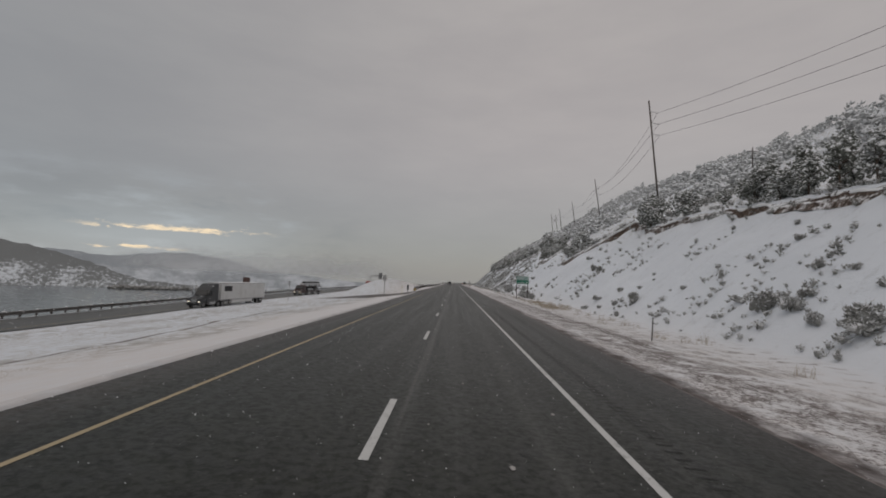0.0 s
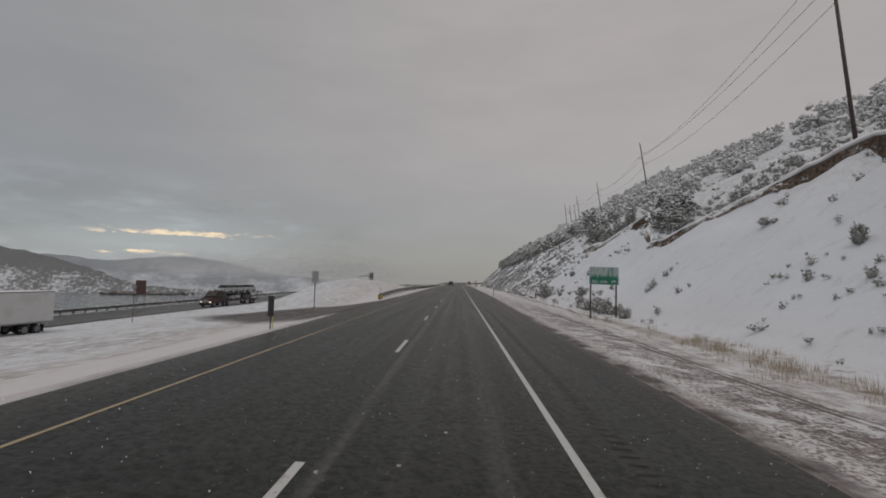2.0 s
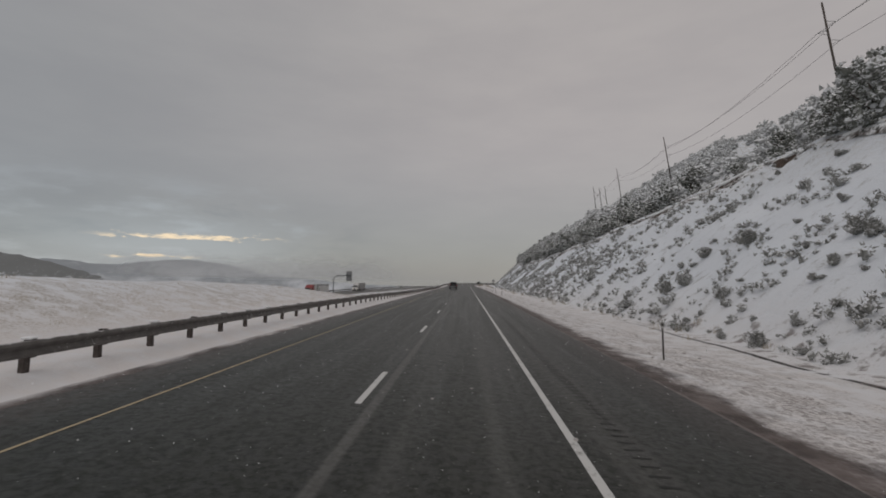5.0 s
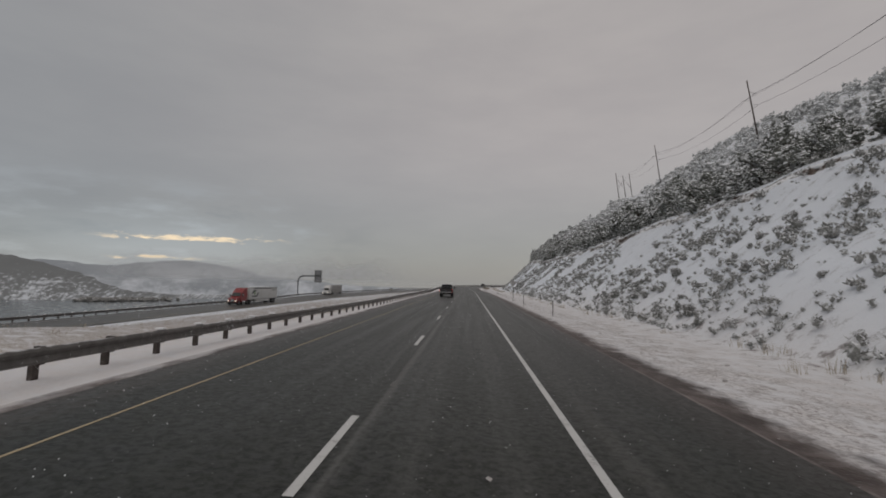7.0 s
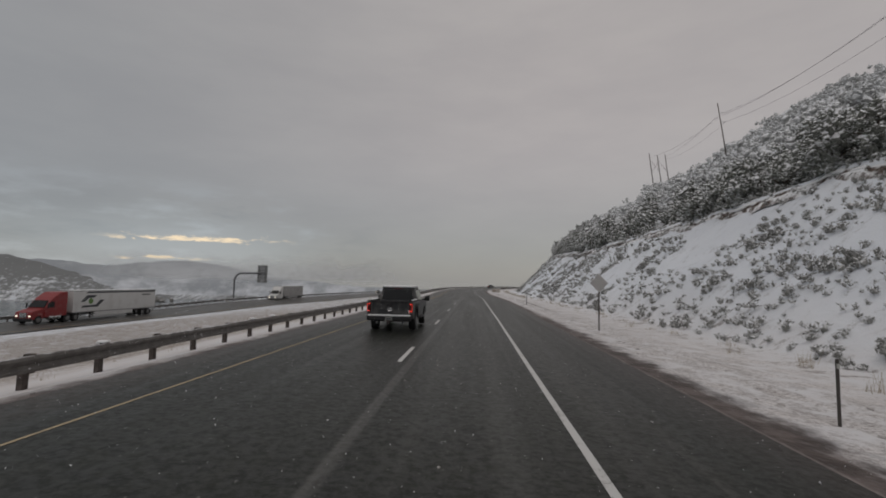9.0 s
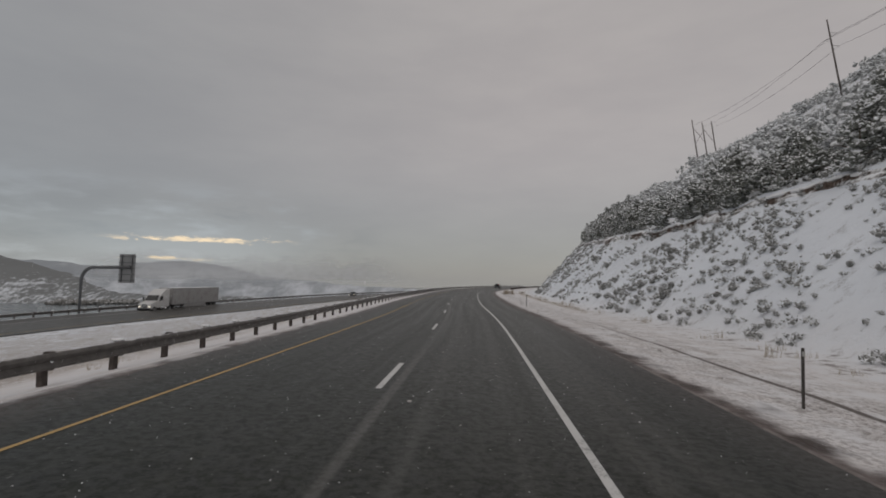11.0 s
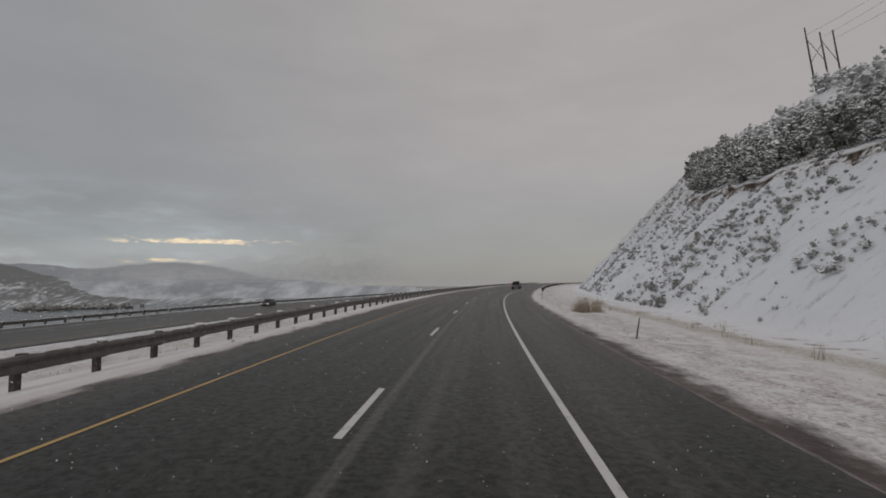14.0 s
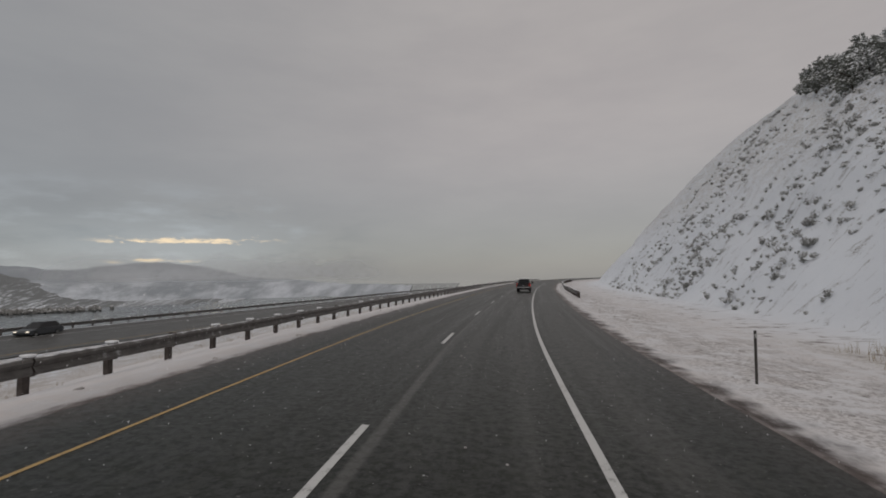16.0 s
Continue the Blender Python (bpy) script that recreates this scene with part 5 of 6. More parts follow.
def bush_at(s, o, size):
    x, y = place(s, o)
    m = pose(float(x), float(y), ground_z(s, o) - 0.03, 0, random.uniform(-14, -4), random.uniform(0, 360)) @ Matrix.Diagonal((size * random.uniform(0.8, 1.1), size * random.uniform(0.8, 1.1), size * random.uniform(0.85, 1.25), 1))
    ob = random.choice(BUSH)
    if ob.name in used:
        return copy_thing(ob, m)
    used.add(ob.name)
    ob.matrix_world = m
    return ob


# bushes that stand out, by stretches of the slope: station, offset, radius
FIRST_SLOPE = ((48.1, 17.5, 0.4), (48.6, 19.2, 0.8), (50, 18.5, 0.43), (50, 21.9, 0.4), (51.3, 21, 0.42), (52.1, 18.6, 0.46), (52.1, 22.8, 0.37), (52.8, 16.7, 0.42), (55.4, 20.4, 0.96), (55.6, 18, 0.46), (59.1, 18.9, 0.89), (59.5, 17.5, 1), (70.9, 21, 0.48), (74.6, 23.7, 0.64), (78.5, 24, 0.75), (90.5, 26.8, 1.08), (97, 16.6, 1.15), (98.5, 16.3, 1), (99.8, 16.8, 0.95), (112, 17.2, 1.2), (113.4, 17.8, 0.9), (95.2, 16.9, 0.9), (101.5, 16.5, 1.1), (103.2, 16.9, 0.9), (104.8, 16.3, 1.0), (106.6, 16.8, 0.8), (108.5, 16.4, 1.0), (110.2, 16.9, 0.9), (93.6, 16.4, 0.8))
START_SLOPE = ((29.1, 19.7, 1.25), (32.5, 20.4, 0.8), (27.2, 20.0, 0.95), (27.4, 20.9, 0.56), (29.0, 22.9, 0.5), (21.9, 19.5, 1.15), (26.3, 22.8, 0.45), (35.0, 26.1, 0.48), (39.0, 28.9, 0.8), (35.4, 25.1, 0.49))
BANK_SLOPE = ((231.7, 15.6, 1.07), (231.6, 18.5, 0.72), (226.9, 17.6, 0.82), (220.6, 18.1, 0.65), (218.6, 16.8, 0.45), (217.1, 16.4, 0.55), (216.4, 16.6, 0.6), (218.1, 19.4, 0.44), (222.2, 16.5, 0.62), (226.0, 19.9, 0.64), (220.4, 19.2, 0.48), (220.6, 20.1, 0.49), (238.1, 20.3, 0.85), (216.9, 17.8, 0.41), (214.4, 16.0, 0.48), (233.7, 24.8, 0.45), (228.6, 23.0, 0.44), (226.9, 22.5, 0.22), (228.2, 21.7, 0.54), (223.9, 22.6, 0.22), (231.2, 18.9, 0.67))
SPUR_SLOPE = ((143.1, 19.2, 0.68), (146.5, 20.5, 0.58), (144.6, 18.7, 0.27), (138.3, 16.6, 0.54), (136.8, 16.8, 0.54), (139.3, 16.2, 0.36), (152.1, 21.1, 0.7), (156.2, 21.7, 0.65), (162.1, 25.8, 0.6), (149.6, 24.2, 0.43))
SIGN_SLOPE = ((158.1, 22.0, 0.54), (162.8, 26.0, 0.55), (159.9, 20.9, 0.58), (166.5, 22.4, 0.92), (161.6, 19.0, 0.53), (161.7, 17.8, 0.79), (165.9, 23.4, 0.50), (159.4, 21.5, 0.32), (155.3, 19.8, 0.41), (155.1, 20.4, 0.25), (155.2, 19.0, 0.55), (152.4, 17.7, 0.54), (153.3, 16.7, 0.75), (155.2, 21.5, 0.62), (164.9, 28.9, 0.58), (170.4, 32.2, 0.68), (168.8, 28.1, 0.55), (170.7, 18.3, 0.69), (169.5, 19.3, 0.89), (178.4, 22.1, 0.50), (172.2, 23.0, 0.60), (170.3, 27.1, 0.34), (153.2, 19.6, 0.25), (161.6, 15.1, 0.70), (157.2, 15.5, 0.59), (154.0, 15.4, 0.58), (151.4, 15.6, 0.57), (161.7, 16.6, 0.70), (156.6, 16.7, 0.51), (174.1, 16.2, 0.63), (167.6, 16.1, 0.85), (179.6, 15.9, 0.85))
TOE_SLOPE = ((130.5, 16.4, 1.46), (136.5, 16.9, 1.09), (129.4, 19.0, 0.39), (125.4, 18.0, 0.87), (123.4, 17.2, 0.52), (122.4, 16.2, 0.59), (131.7, 21.0, 0.69), (124.6, 16.3, 0.28), (138.7, 16.1, 0.49), (135.6, 20.7, 0.39))
MIDDLE_SLOPE = ((234.1, 16.4, 1.30), (236.6, 17.1, 0.91), (234.2, 17.4, 0.83), (232.5, 18.4, 0.51), (232.2, 19.0, 0.44), (229.7, 18.1, 0.44), (231.1, 19.2, 0.48), (239.8, 20.7, 0.69), (248.1, 19.7, 0.89), (249.3, 17.1, 0.80), (253.9, 16.4, 0.90), (245.1, 18.3, 0.61), (245.0, 20.2, 0.51), (254.0, 24.0, 0.51), (243.3, 23.3, 0.48), (239.3, 21.8, 0.17), (237.4, 21.0, 0.16), (243.2, 21.4, 0.29), (240.8, 20.5, 0.32), (235.1, 18.3, 0.50), (249.5, 21.8, 0.57), (253.8, 22.7, 0.51))
CURVE_SLOPE = ((371.3, 25.6, 0.92), (384.9, 26.8, 1.22), (353.0, 21.6, 0.67), (360.7, 21.6, 0.94), (354.2, 20.4, 0.91), (351.7, 19.1, 0.75), (344.2, 20.4, 0.37), (343.0, 19.1, 0.24), (341.2, 20.2, 0.46), (340.1, 19.1, 0.44), (346.9, 18.9, 1.02), (341.9, 17.9, 0.71), (341.3, 18.5, 0.54), (339.6, 18.5, 0.65), (336.5, 17.1, 0.69), (349.0, 26.3, 0.50), (346.8, 24.0, 0.46), (347.6, 26.1, 0.38), (344.7, 25.7, 0.87), (343.4, 23.0, 0.41), (338.5, 19.9, 0.48), (336.3, 19.1, 0.75), (334.6, 18.1, 0.80), (336.5, 18.7, 0.50), (336.1, 20.1, 0.43), (368.7, 28.3, 0.63), (349.0, 23.9, 0.24), (343.2, 16.5, 0.25), (343.3, 15.7, 0.25))
LAST_SLOPE = ((412.5, 27.1, 0.49), (414.1, 18.5, 0.89), (414.2, 26, 0.48), (415.1, 20.7, 0.7), (416.7, 24, 0.64), (418.4, 18.3, 1.09), (418.5, 22.6, 0.58), (419, 26.5, 0.45), (420.4, 28.6, 0.8), (420.7, 20, 0.62), (424.2, 18.8, 0.78), (424.4, 23.3, 0.67), (425.1, 26.2, 0.58), (432.2, 18.6, 0.8), (435.8, 25.7, 0.96), (457.6, 24.7, 0.8))
for s, o, size in START_SLOPE + FIRST_SLOPE + SPUR_SLOPE + BANK_SLOPE + SIGN_SLOPE + TOE_SLOPE + MIDDLE_SLOPE + CURVE_SLOPE + LAST_SLOPE:
    bush_at(s, o, size * 0.98)
THICK = curve_of([0, 0.25, 60, 0.36, 80, 0.30, 92, 0.12, 114, 0.12, 124, 0.22, 136, 0.3, 146, 0.95, 150, 1.0, 215, 1.0, 260, 0.95, 330, 1.0, 370, 0.75, 420, 0.7, 440, 0.6, 455, 0.8, 520, 0.85])
rest = Soup()
rr = random.Random(9)
spots = []
for _ in range(5000):
    s = random.uniform(5, 540)
    k = random.random()
    if random.random() > float(THICK(s)):
        continue
    if float(value_noise(np.array(s / 6.0), np.array(k * 3.0), 14)) < -0.12:
        continue
    o = float(TOE(s)) - 0.5 + k * (float(lip_at(s)) - float(TOE(s)) - 0.9)
    spots.append((s, o))
    # strings of bushes down the fall of the slope
    for _ in range(random.choice((0, 0, 0, 1, 2, 3))):
        o -= random.uniform(0.5, 0.9)
        s += random.uniform(-0.45, 0.45)
        if o > float(TOE(s)) - 0.4:
            spots.append((s, o))
for _ in range(1300):
    s, k = random.uniform(400, 550), random.random()
    if float(value_noise(np.array(s / 2.6), np.array(k * 2.0), 19)) < 0.10:
        continue
    spots.append((s, float(TOE(s)) - 0.3 + k * (float(lip_at(s)) - float(TOE(s)) - 0.9)))
for _ in range(420):
    s, k = random.uniform(196, 238), random.random() ** 1.3
    spots.append((s, float(TOE(s)) - 0.3 + k * (float(lip_at(s)) - float(TOE(s)) - 0.9)))
singles = 185
for i, (s, o) in enumerate(spots):
    size = random.choice((0.22, 0.26, 0.3, 0.35, 0.42, 0.5, 0.62)) * random.uniform(0.9, 1.35)
    if i < singles:
        bush_at(s, o, size)
    else:
        x, y = place(s, o)
        shrub_into(rest, rr, Vector((float(x), float(y), ground_z(s, o))), size, 6, 64, 2, 1.7)
# low scrub along the lip and on the hill behind it
for i in range(1250):
    s = random.uniform(15, 500)
    o = float(lip_at(s)) + (random.uniform(-1.1, 1.3) if i < 800 else 0.6 + 30 * random.random() ** 1.5)
    x, y = place(s, o)
    shrub_into(rest, rr, Vector((float(x), float(y), ground_z(s, o))), random.uniform(0.3, 0.75), 6, 60, 2, 1.7)
for _ in range(420):
    s = rr.uniform(78, 122)
    o = float(lip_at(s)) + 1.6 + 20 * rr.random() ** 1.1
    x, y = place(s, o)
    shrub_into(rest, rr, Vector((float(x), float(y), ground_z(s, o))), rr.uniform(0.5, 1.25), 6, 60, 2, 1.7)
tagged(rest.done("sagebrush_scrub", M_SAGE), "scattered small sagebrush tipped with snow", "scrub", kind="stuff")


def tufts(name, spots, mat, label, blades, tall):
    soup = Soup()
    rr = random.Random(17)
    for s, o in spots:
        x, y = place(s, o)
        p = Vector((float(x), float(y), ground_z(s, o) - 0.03))
        hgt = tall * rr.uniform(0.5, 1.2)
        for _ in range(blades):
            a = rr.uniform(0, math.tau)
            d = Vector((math.cos(a) * rr.uniform(0, 0.5), math.sin(a) * rr.uniform(0, 0.5), 1)).normalized() * hgt * rr.uniform(0.6, 1.1)
            b = p + Vector((rr.gauss(0, 0.2), rr.gauss(0, 0.2), 0))
            w = Vector((math.sin(a), -math.cos(a), 0)) * 0.012
            soup.add((b - w, b + w, b + d), ((0, 1, 2),))
    return tagged(soup.done(name, mat), label, "grass", kind="stuff")


sp = [(random.uniform(56, 80), random.gauss(14.4, 1.0)) for _ in range(100)] + [(random.uniform(10, 440), random.gauss(14.5, 0.8)) for _ in range(170)]
tufts("dry_grass", sp, M_GRASS, "tufts of dry straw coloured grass at the ditch", 20, 0.6)
sp = [(random.gauss(405.4, 0.45), random.gauss(9.9, 0.3)) for _ in range(26)] + [(random.gauss(406.8, 0.3), random.gauss(11.2, 0.15)) for _ in range(9)]
tufts("dry_grass", sp, M_GRASS, "tall clump of dry brown grass on the verge", 30, 1.4)
sp = [(random.uniform(180, 520), random.uniform(-40, -10)) for _ in range(1100)] + [(random.uniform(-20, 120), random.uniform(-34, -14)) for _ in range(160)] + [(random.uniform(125, 220), random.uniform(-26, -12)) for _ in range(150)]
tufts("dry_grass", sp, M_GRASS, "sparse dry stalks through the median snow", 9, 0.28)
# lumps of slush dropped on the lanes and thrown on the verge
soup = Soup()
rr = random.Random(23)
for _ in range(900):
    s = rr.uniform(0, 460)
    o = rr.choice((rr.gauss(8.9, 0.5), rr.gauss(-6.5, 0.4), rr.gauss(1.8, 0.9), rr.gauss(10.5, 1.2), rr.gauss(9.6, 0.8)))
    x, y = place(s, o)
    on = -5.6 < o < 8.0
    sz = rr.uniform(0.015, 0.05) if on else rr.uniform(0.03, 0.10)
    soup.lump(rr, Vector((float(x), float(y), -0.04 * o if on else ground_z(s, o))), Matrix.Diagonal((sz, sz * 1.3, sz * 0.6)), 0.4)
tagged(soup.done("slush_lumps", plain("grey_slush", (0.38, 0.36, 0.35), 0.7, var=0.3)), "small lumps of grey slush", "slush", kind="stuff")

# snow falling over the lanes and the verges


def falling_snow():
    rs = np.random.RandomState(61)
    n = 120000
    s, o, z = rs.uniform(-2, 470, n), rs.uniform(-11, 15, n), rs.uniform(0.05, 2.25, n)
    keep = ~((np.abs(o - 1.7) < 1.9) & (z > 1.1))
    s, o, z = s[keep], o[keep], z[keep]
    x, y = place(s, o)
    c = np.c_[x, y, np.maximum(height(s, o), -0.04 * o) + z]
    ring = np.array(((1, 1, 1), (-1, -1, 1), (-1, 1, -1), (1, -1, -1)), float)
    r = rs.uniform(0.0016, 0.0052, (len(c), 1, 1)) * rs.uniform(0.6, 1.3, (len(c), 4, 1))
    v = (c[:, None, :] + ring[None] * r).reshape(-1, 3)
    faces = np.array(((0, 1, 2), (0, 3, 1), (0, 2, 3), (1, 3, 2)))
    f = (faces[None] + 4 * np.arange(len(c))[:, None, None]).reshape(-1, 3)
    ob = sheet("falling_snow", v.tolist(), f.tolist(), M_SNOW, smooth=False)
    tagged(ob, "fine white snowflakes falling over the road", "falling snow", kind="stuff")


falling_snow()

# ---- vehicles ----


def wheel(parent, x, y, r, w, rim=0.6, mat=None):
    bm = B()
    bmesh.ops.create_cone(bm, cap_ends=True, segments=22, radius1=r, radius2=r, depth=w, matrix=Matrix.Translation((x, y, r)) @ Matrix.Rotation(math.pi / 2, 4, "Y"))
    es = [e for e in bm.edges if abs(e.verts[0].co.x - e.verts[1].co.x) < 1e-4]
    bmesh.ops.bevel(bm, geom=es, offset=w * 0.16, segments=2, affect="EDGES", profile=0.5)
    wh = part("wheel", bm, M_TYRE, parent, smooth=False)
    bm = B()
    bmesh.ops.create_cone(bm, cap_ends=True, segments=18, radius1=r * rim, radius2=r * rim * 0.8, depth=w + 0.03, matrix=Matrix.Translation((x, y, r)) @ Matrix.Rotation(math.pi / 2, 4, "Y"))
    part("rim", bm, mat or M_RIM, wh)
    return wh


def semi(x, y, z, rz, cab_mat, trailer_mat, label, logo=None, vent=False, day=False):
    g = empty("semi_truck", x, y, z, rz)
    hoodw = 1.12
    prof = [(-0.05, 0.55), (0.0, 1.2), (-0.12, 1.55), (-1.75, 1.95), (-1.75, 0.7), (-1.45, 0.62), (-1.38, 1.0), (-1.1, 1.18), (-0.78, 1.0), (-0.68, 0.55)]
    part("hood", prism(B(), prof, -hoodw, hoodw, 0.09), cab_mat, g)
    top = 3.95 if not day else 3.2
    prof = [(-1.7, 0.75), (-1.7, 1.95), (-2.35, 2.85), (-2.9, 3.3), (-3.9, top), (-4.9, top + 0.05), (-4.9, 0.85)]
    part("cab", prism(B(), prof, -1.23, 1.23, 0.10), cab_mat, g)
    bm = B()
    c = [(-1.08, -1.72, 2.02), (1.08, -1.72, 2.02), (0.98, -2.32, 2.86), (-0.98, -2.32, 2.86)]
    off = Vector((0, 0.06, 0.05))
    f = [bm.verts.new(Vector(p) + off) for p in c]
    b = [bm.verts.new(Vector(p)) for p in c]
    bm.faces.new(f)
    for i in range(4):
        bm.faces.new((f[i], f[(i + 1) % 4], b[(i + 1) % 4], b[i]))
    part("windshield", bm, M_GLASS, g)
    for sx in (-1, 1):
        part("side_window", prism(B(), [(-2.0, 2.0), (-2.45, 2.75), (-3.0, 2.75), (-3.0, 2.0)], sx * 1.24 - 0.01, sx * 1.24 + 0.01), M_GLASS, g)
        part("headlight", box(B(), (sx * 0.88, -0.08, 1.02), (0.34, 0.16, 0.22), 0.04), M_HEADLIGHT, g, "lit headlight")
        mr = part("mirror", box(B(), (sx * 1.52, -1.85, 2.25), (0.18, 0.12, 0.62), 0.03), M_BLACK, g)
        part("mirror_arm", tube(B(), (sx * 1.2, -1.9, 2.4), (sx * 1.5, -1.86, 2.4), 0.025), M_BLACK, mr)
        part("fuel_tank", tube(B(), (sx * 1.0, -2.3, 0.72), (sx * 1.0, -4.0, 0.72), 0.30, 0.30, 16), M_CHROME, g)
        for yy in (-0.95,):
            wheel(g, sx * 1.02, yy, 0.50, 0.30)
        for yy in (-5.0, -6.3, -19.0, -20.25):
            wheel(g, sx * 0.98, yy, 0.50, 0.55)
        part("side_skirt", box(B(), (sx * 1.27, -13.0, 0.82), (0.03, 7.5, 0.62), 0.005), trailer_mat, g) if not day else None
        part("landing_leg", box(B(), (sx * 0.9, -9.0, 0.70), (0.14, 0.14, 0.95)), M_STEEL_DARK, g)
        part("mudflap", box(B(), (sx * 0.95, -20.9, 0.55), (0.6, 0.02, 0.7)), M_BLACK, g)
    part("grille", box(B(), (0, -0.02, 1.12), (0.95, 0.10, 0.62), 0.03), M_CHROME, g)
    part("bumper", box(B(), (0, 0.03, 0.55), (2.35, 0.26, 0.38), 0.06), M_BLACK, g)
    part("chassis", box(B(), (0, -4.9, 0.85), (0.9, 4.2, 0.25), 0.02), M_STEEL_DARK, g)
    t = part("trailer", box(B(), (0, -13.75, 2.62), (2.6, 16.1, 2.9), 0.05), trailer_mat, g, "boxy trailer body streaked with road dirt")
    part("bottom_rail", box(B(), (0, -13.75, 1.14), (2.63, 16.1, 0.14), 0.01), M_GALV, t)
    part("top_rail", box(B(), (0, -13.75, 4.06), (2.62, 16.12, 0.10), 0.01), M_GALV_DARK if logo else M_GALV, t)
    part("front_rail", box(B(), (0, -5.72, 2.6), (2.62, 0.06, 2.86), 0.01), trailer_mat, t)
    part("bogie", box(B(), (0, -19.6, 0.92), (1.2, 3.2, 0.30), 0.02), M_STEEL_DARK, g)
    part("roof_snow", box(B(), (0, -13.75, 4.12), (2.3, 15.6, 0.05), 0.02), M_SNOW, t)
    if vent:
        part("placard", box(B(), (0, -7.9, 3.1), (2.64, 2.5, 0.95), 0.005), M_BLACK, t, "dark panel on the trailer side")
    if logo:
        for sx in (-1, 1):
            for prof in ([(-6.9, 2.55), (-7.9, 3.45), (-9.6, 3.45), (-9.2, 3.1), (-8.2, 3.05), (-7.6, 2.55)], [(-7.0, 1.75), (-9.8, 1.75), (-11.0, 2.75), (-10.2, 2.75), (-9.5, 2.1), (-7.3, 2.0)],
                         [(-7.6, 3.72), (-8.1, 3.95), (-21.6, 3.95), (-21.6, 3.72)]):
                part("stripe", prism(B(), prof, sx * 1.302, sx * 1.306), logo, t)
            part("emblem", prism(B(), [(-8.6 - 0.42 * math.cos(k * math.tau / 12), 2.62 + 0.42 * math.sin(k * math.tau / 12)) for k in range(12)], sx * 1.307, sx * 1.311), plain("emblem_green", (0.12, 0.22, 0.06), 0.5), t)
            part("side_mark", prism(B(), [(-18.6, 3.25), (-18.6, 3.42), (-20.6, 3.42), (-20.6, 3.25)], sx * 1.302, sx * 1.306), logo, t)
    return tagged(g, label, "semi truck")


M_HEADLIGHT = glow("headlight", (1.0, 0.90, 0.74), 0.9)
M_TRAILER = plain("trailer_white", (0.60, 0.60, 0.59), 0.5, var=0.06, scale=0.7, dirt=(0.42, 0.40, 0.38), amount=0.35)
M_TRAILER2 = plain("trailer_grey", (0.36, 0.355, 0.35), 0.6, var=0.1, scale=0.8, dirt=(0.22, 0.20, 0.19), amount=0.5)
M_CAB_DARK = plain("cab_charcoal", (0.035, 0.037, 0.04), 0.4, var=0.2, dirt=(0.12, 0.11, 0.10))
M_CAB_RED = plain("cab_red", (0.24, 0.020, 0.022), 0.4, var=0.15, dirt=(0.2, 0.09, 0.085), amount=0.5)
M_CAB_WHITE = plain("cab_white", (0.62, 0.62, 0.61), 0.4, var=0.06, dirt=(0.3, 0.28, 0.26))
M_NAVY = plain("livery_dark", (0.045, 0.05, 0.055), 0.5)
semi(-41.5, 76.5, -3.97, 180 - 4, M_CAB_DARK, M_TRAILER, "charcoal semi truck with a dirty white trailer, headlights on", vent=True)
semi(-53.5, 292, -3.97, 180 - 1, M_CAB_RED, M_TRAILER, "red semi truck pulling a white trailer with dark livery stripes", logo=M_NAVY)
semi(-54.2, 366, -3.75, 180 + 1.5, M_CAB_WHITE, M_TRAILER2, "white semi truck with a grey unmarked trailer")


def small_car(x, y, z, rz, mat, label, pitch=0.0, snow=True):
    g = empty("car", x, y, z)
    g.matrix_world = pose(x, y, z, pitch, 0, rz)
    low = [(2.2, 0.35), (2.25, 0.62), (2.1, 0.78), (1.1, 0.95), (-1.9, 1.0), (-2.25, 0.9), (-2.3, 0.45), (-2.15, 0.3), (-1.75, 0.3), (-1.65, 0.6), (-1.1, 0.6), (-1.0, 0.3), (1.05, 0.3), (1.15, 0.6), (1.7, 0.6), (1.8, 0.3)]
    part("body", prism(B(), low, -0.9, 0.9, 0.07), mat, g)
    bm = B()
    lo = [(-0.82, 1.15), (0.82, 1.15), (0.82, -2.0), (-0.82, -2.0)]
    hi = [(-0.62, 0.25), (0.62, 0.25), (0.62, -1.55), (-0.62, -1.55)]
    a = [bm.verts.new((q, w, 0.93)) for q, w in lo]
    b = [bm.verts.new((q, w, 1.55)) for q, w in hi]
    for i in range(4):
        bm.faces.new((a[i], a[(i + 1) % 4], b[(i + 1) % 4], b[i]))
    bm.faces.new(b)
    part("glasshouse", bm, M_GLASS, g)
    part("roof", box(B(), (0, -0.65, 1.56), (1.26, 1.85, 0.06), 0.025), M_SNOW if snow else mat, g)
    for sx in (-1, 1):
        for yy in (1.42, -1.38):
            wheel(g, sx * 0.80, yy, 0.33, 0.22)
        part("headlight", box(B(), (sx * 0.66, 2.18, 0.68), (0.32, 0.12, 0.12), 0.03), M_HEADLIGHT if not snow else M_CHROME, g)
        part("mirror", box(B(), (sx * 0.98, 0.75, 1.0), (0.16, 0.12, 0.12), 0.03), mat, g)
        part("tail_light", box(B(), (sx * 0.68, -2.26, 0.8), (0.28, 0.06, 0.12), 0.02), M_TAIL_OFF, g)
    return tagged(g, label, "car")


M_TAIL_OFF = plain("tail_lens", (0.25, 0.02, 0.02), 0.3)
M_SILVER = plain("car_silver", (0.42, 0.42, 0.43), 0.35, 0.4, var=0.1)
M_CARDARK = plain("car_dark", (0.05, 0.055, 0.06), 0.35, var=0.15)


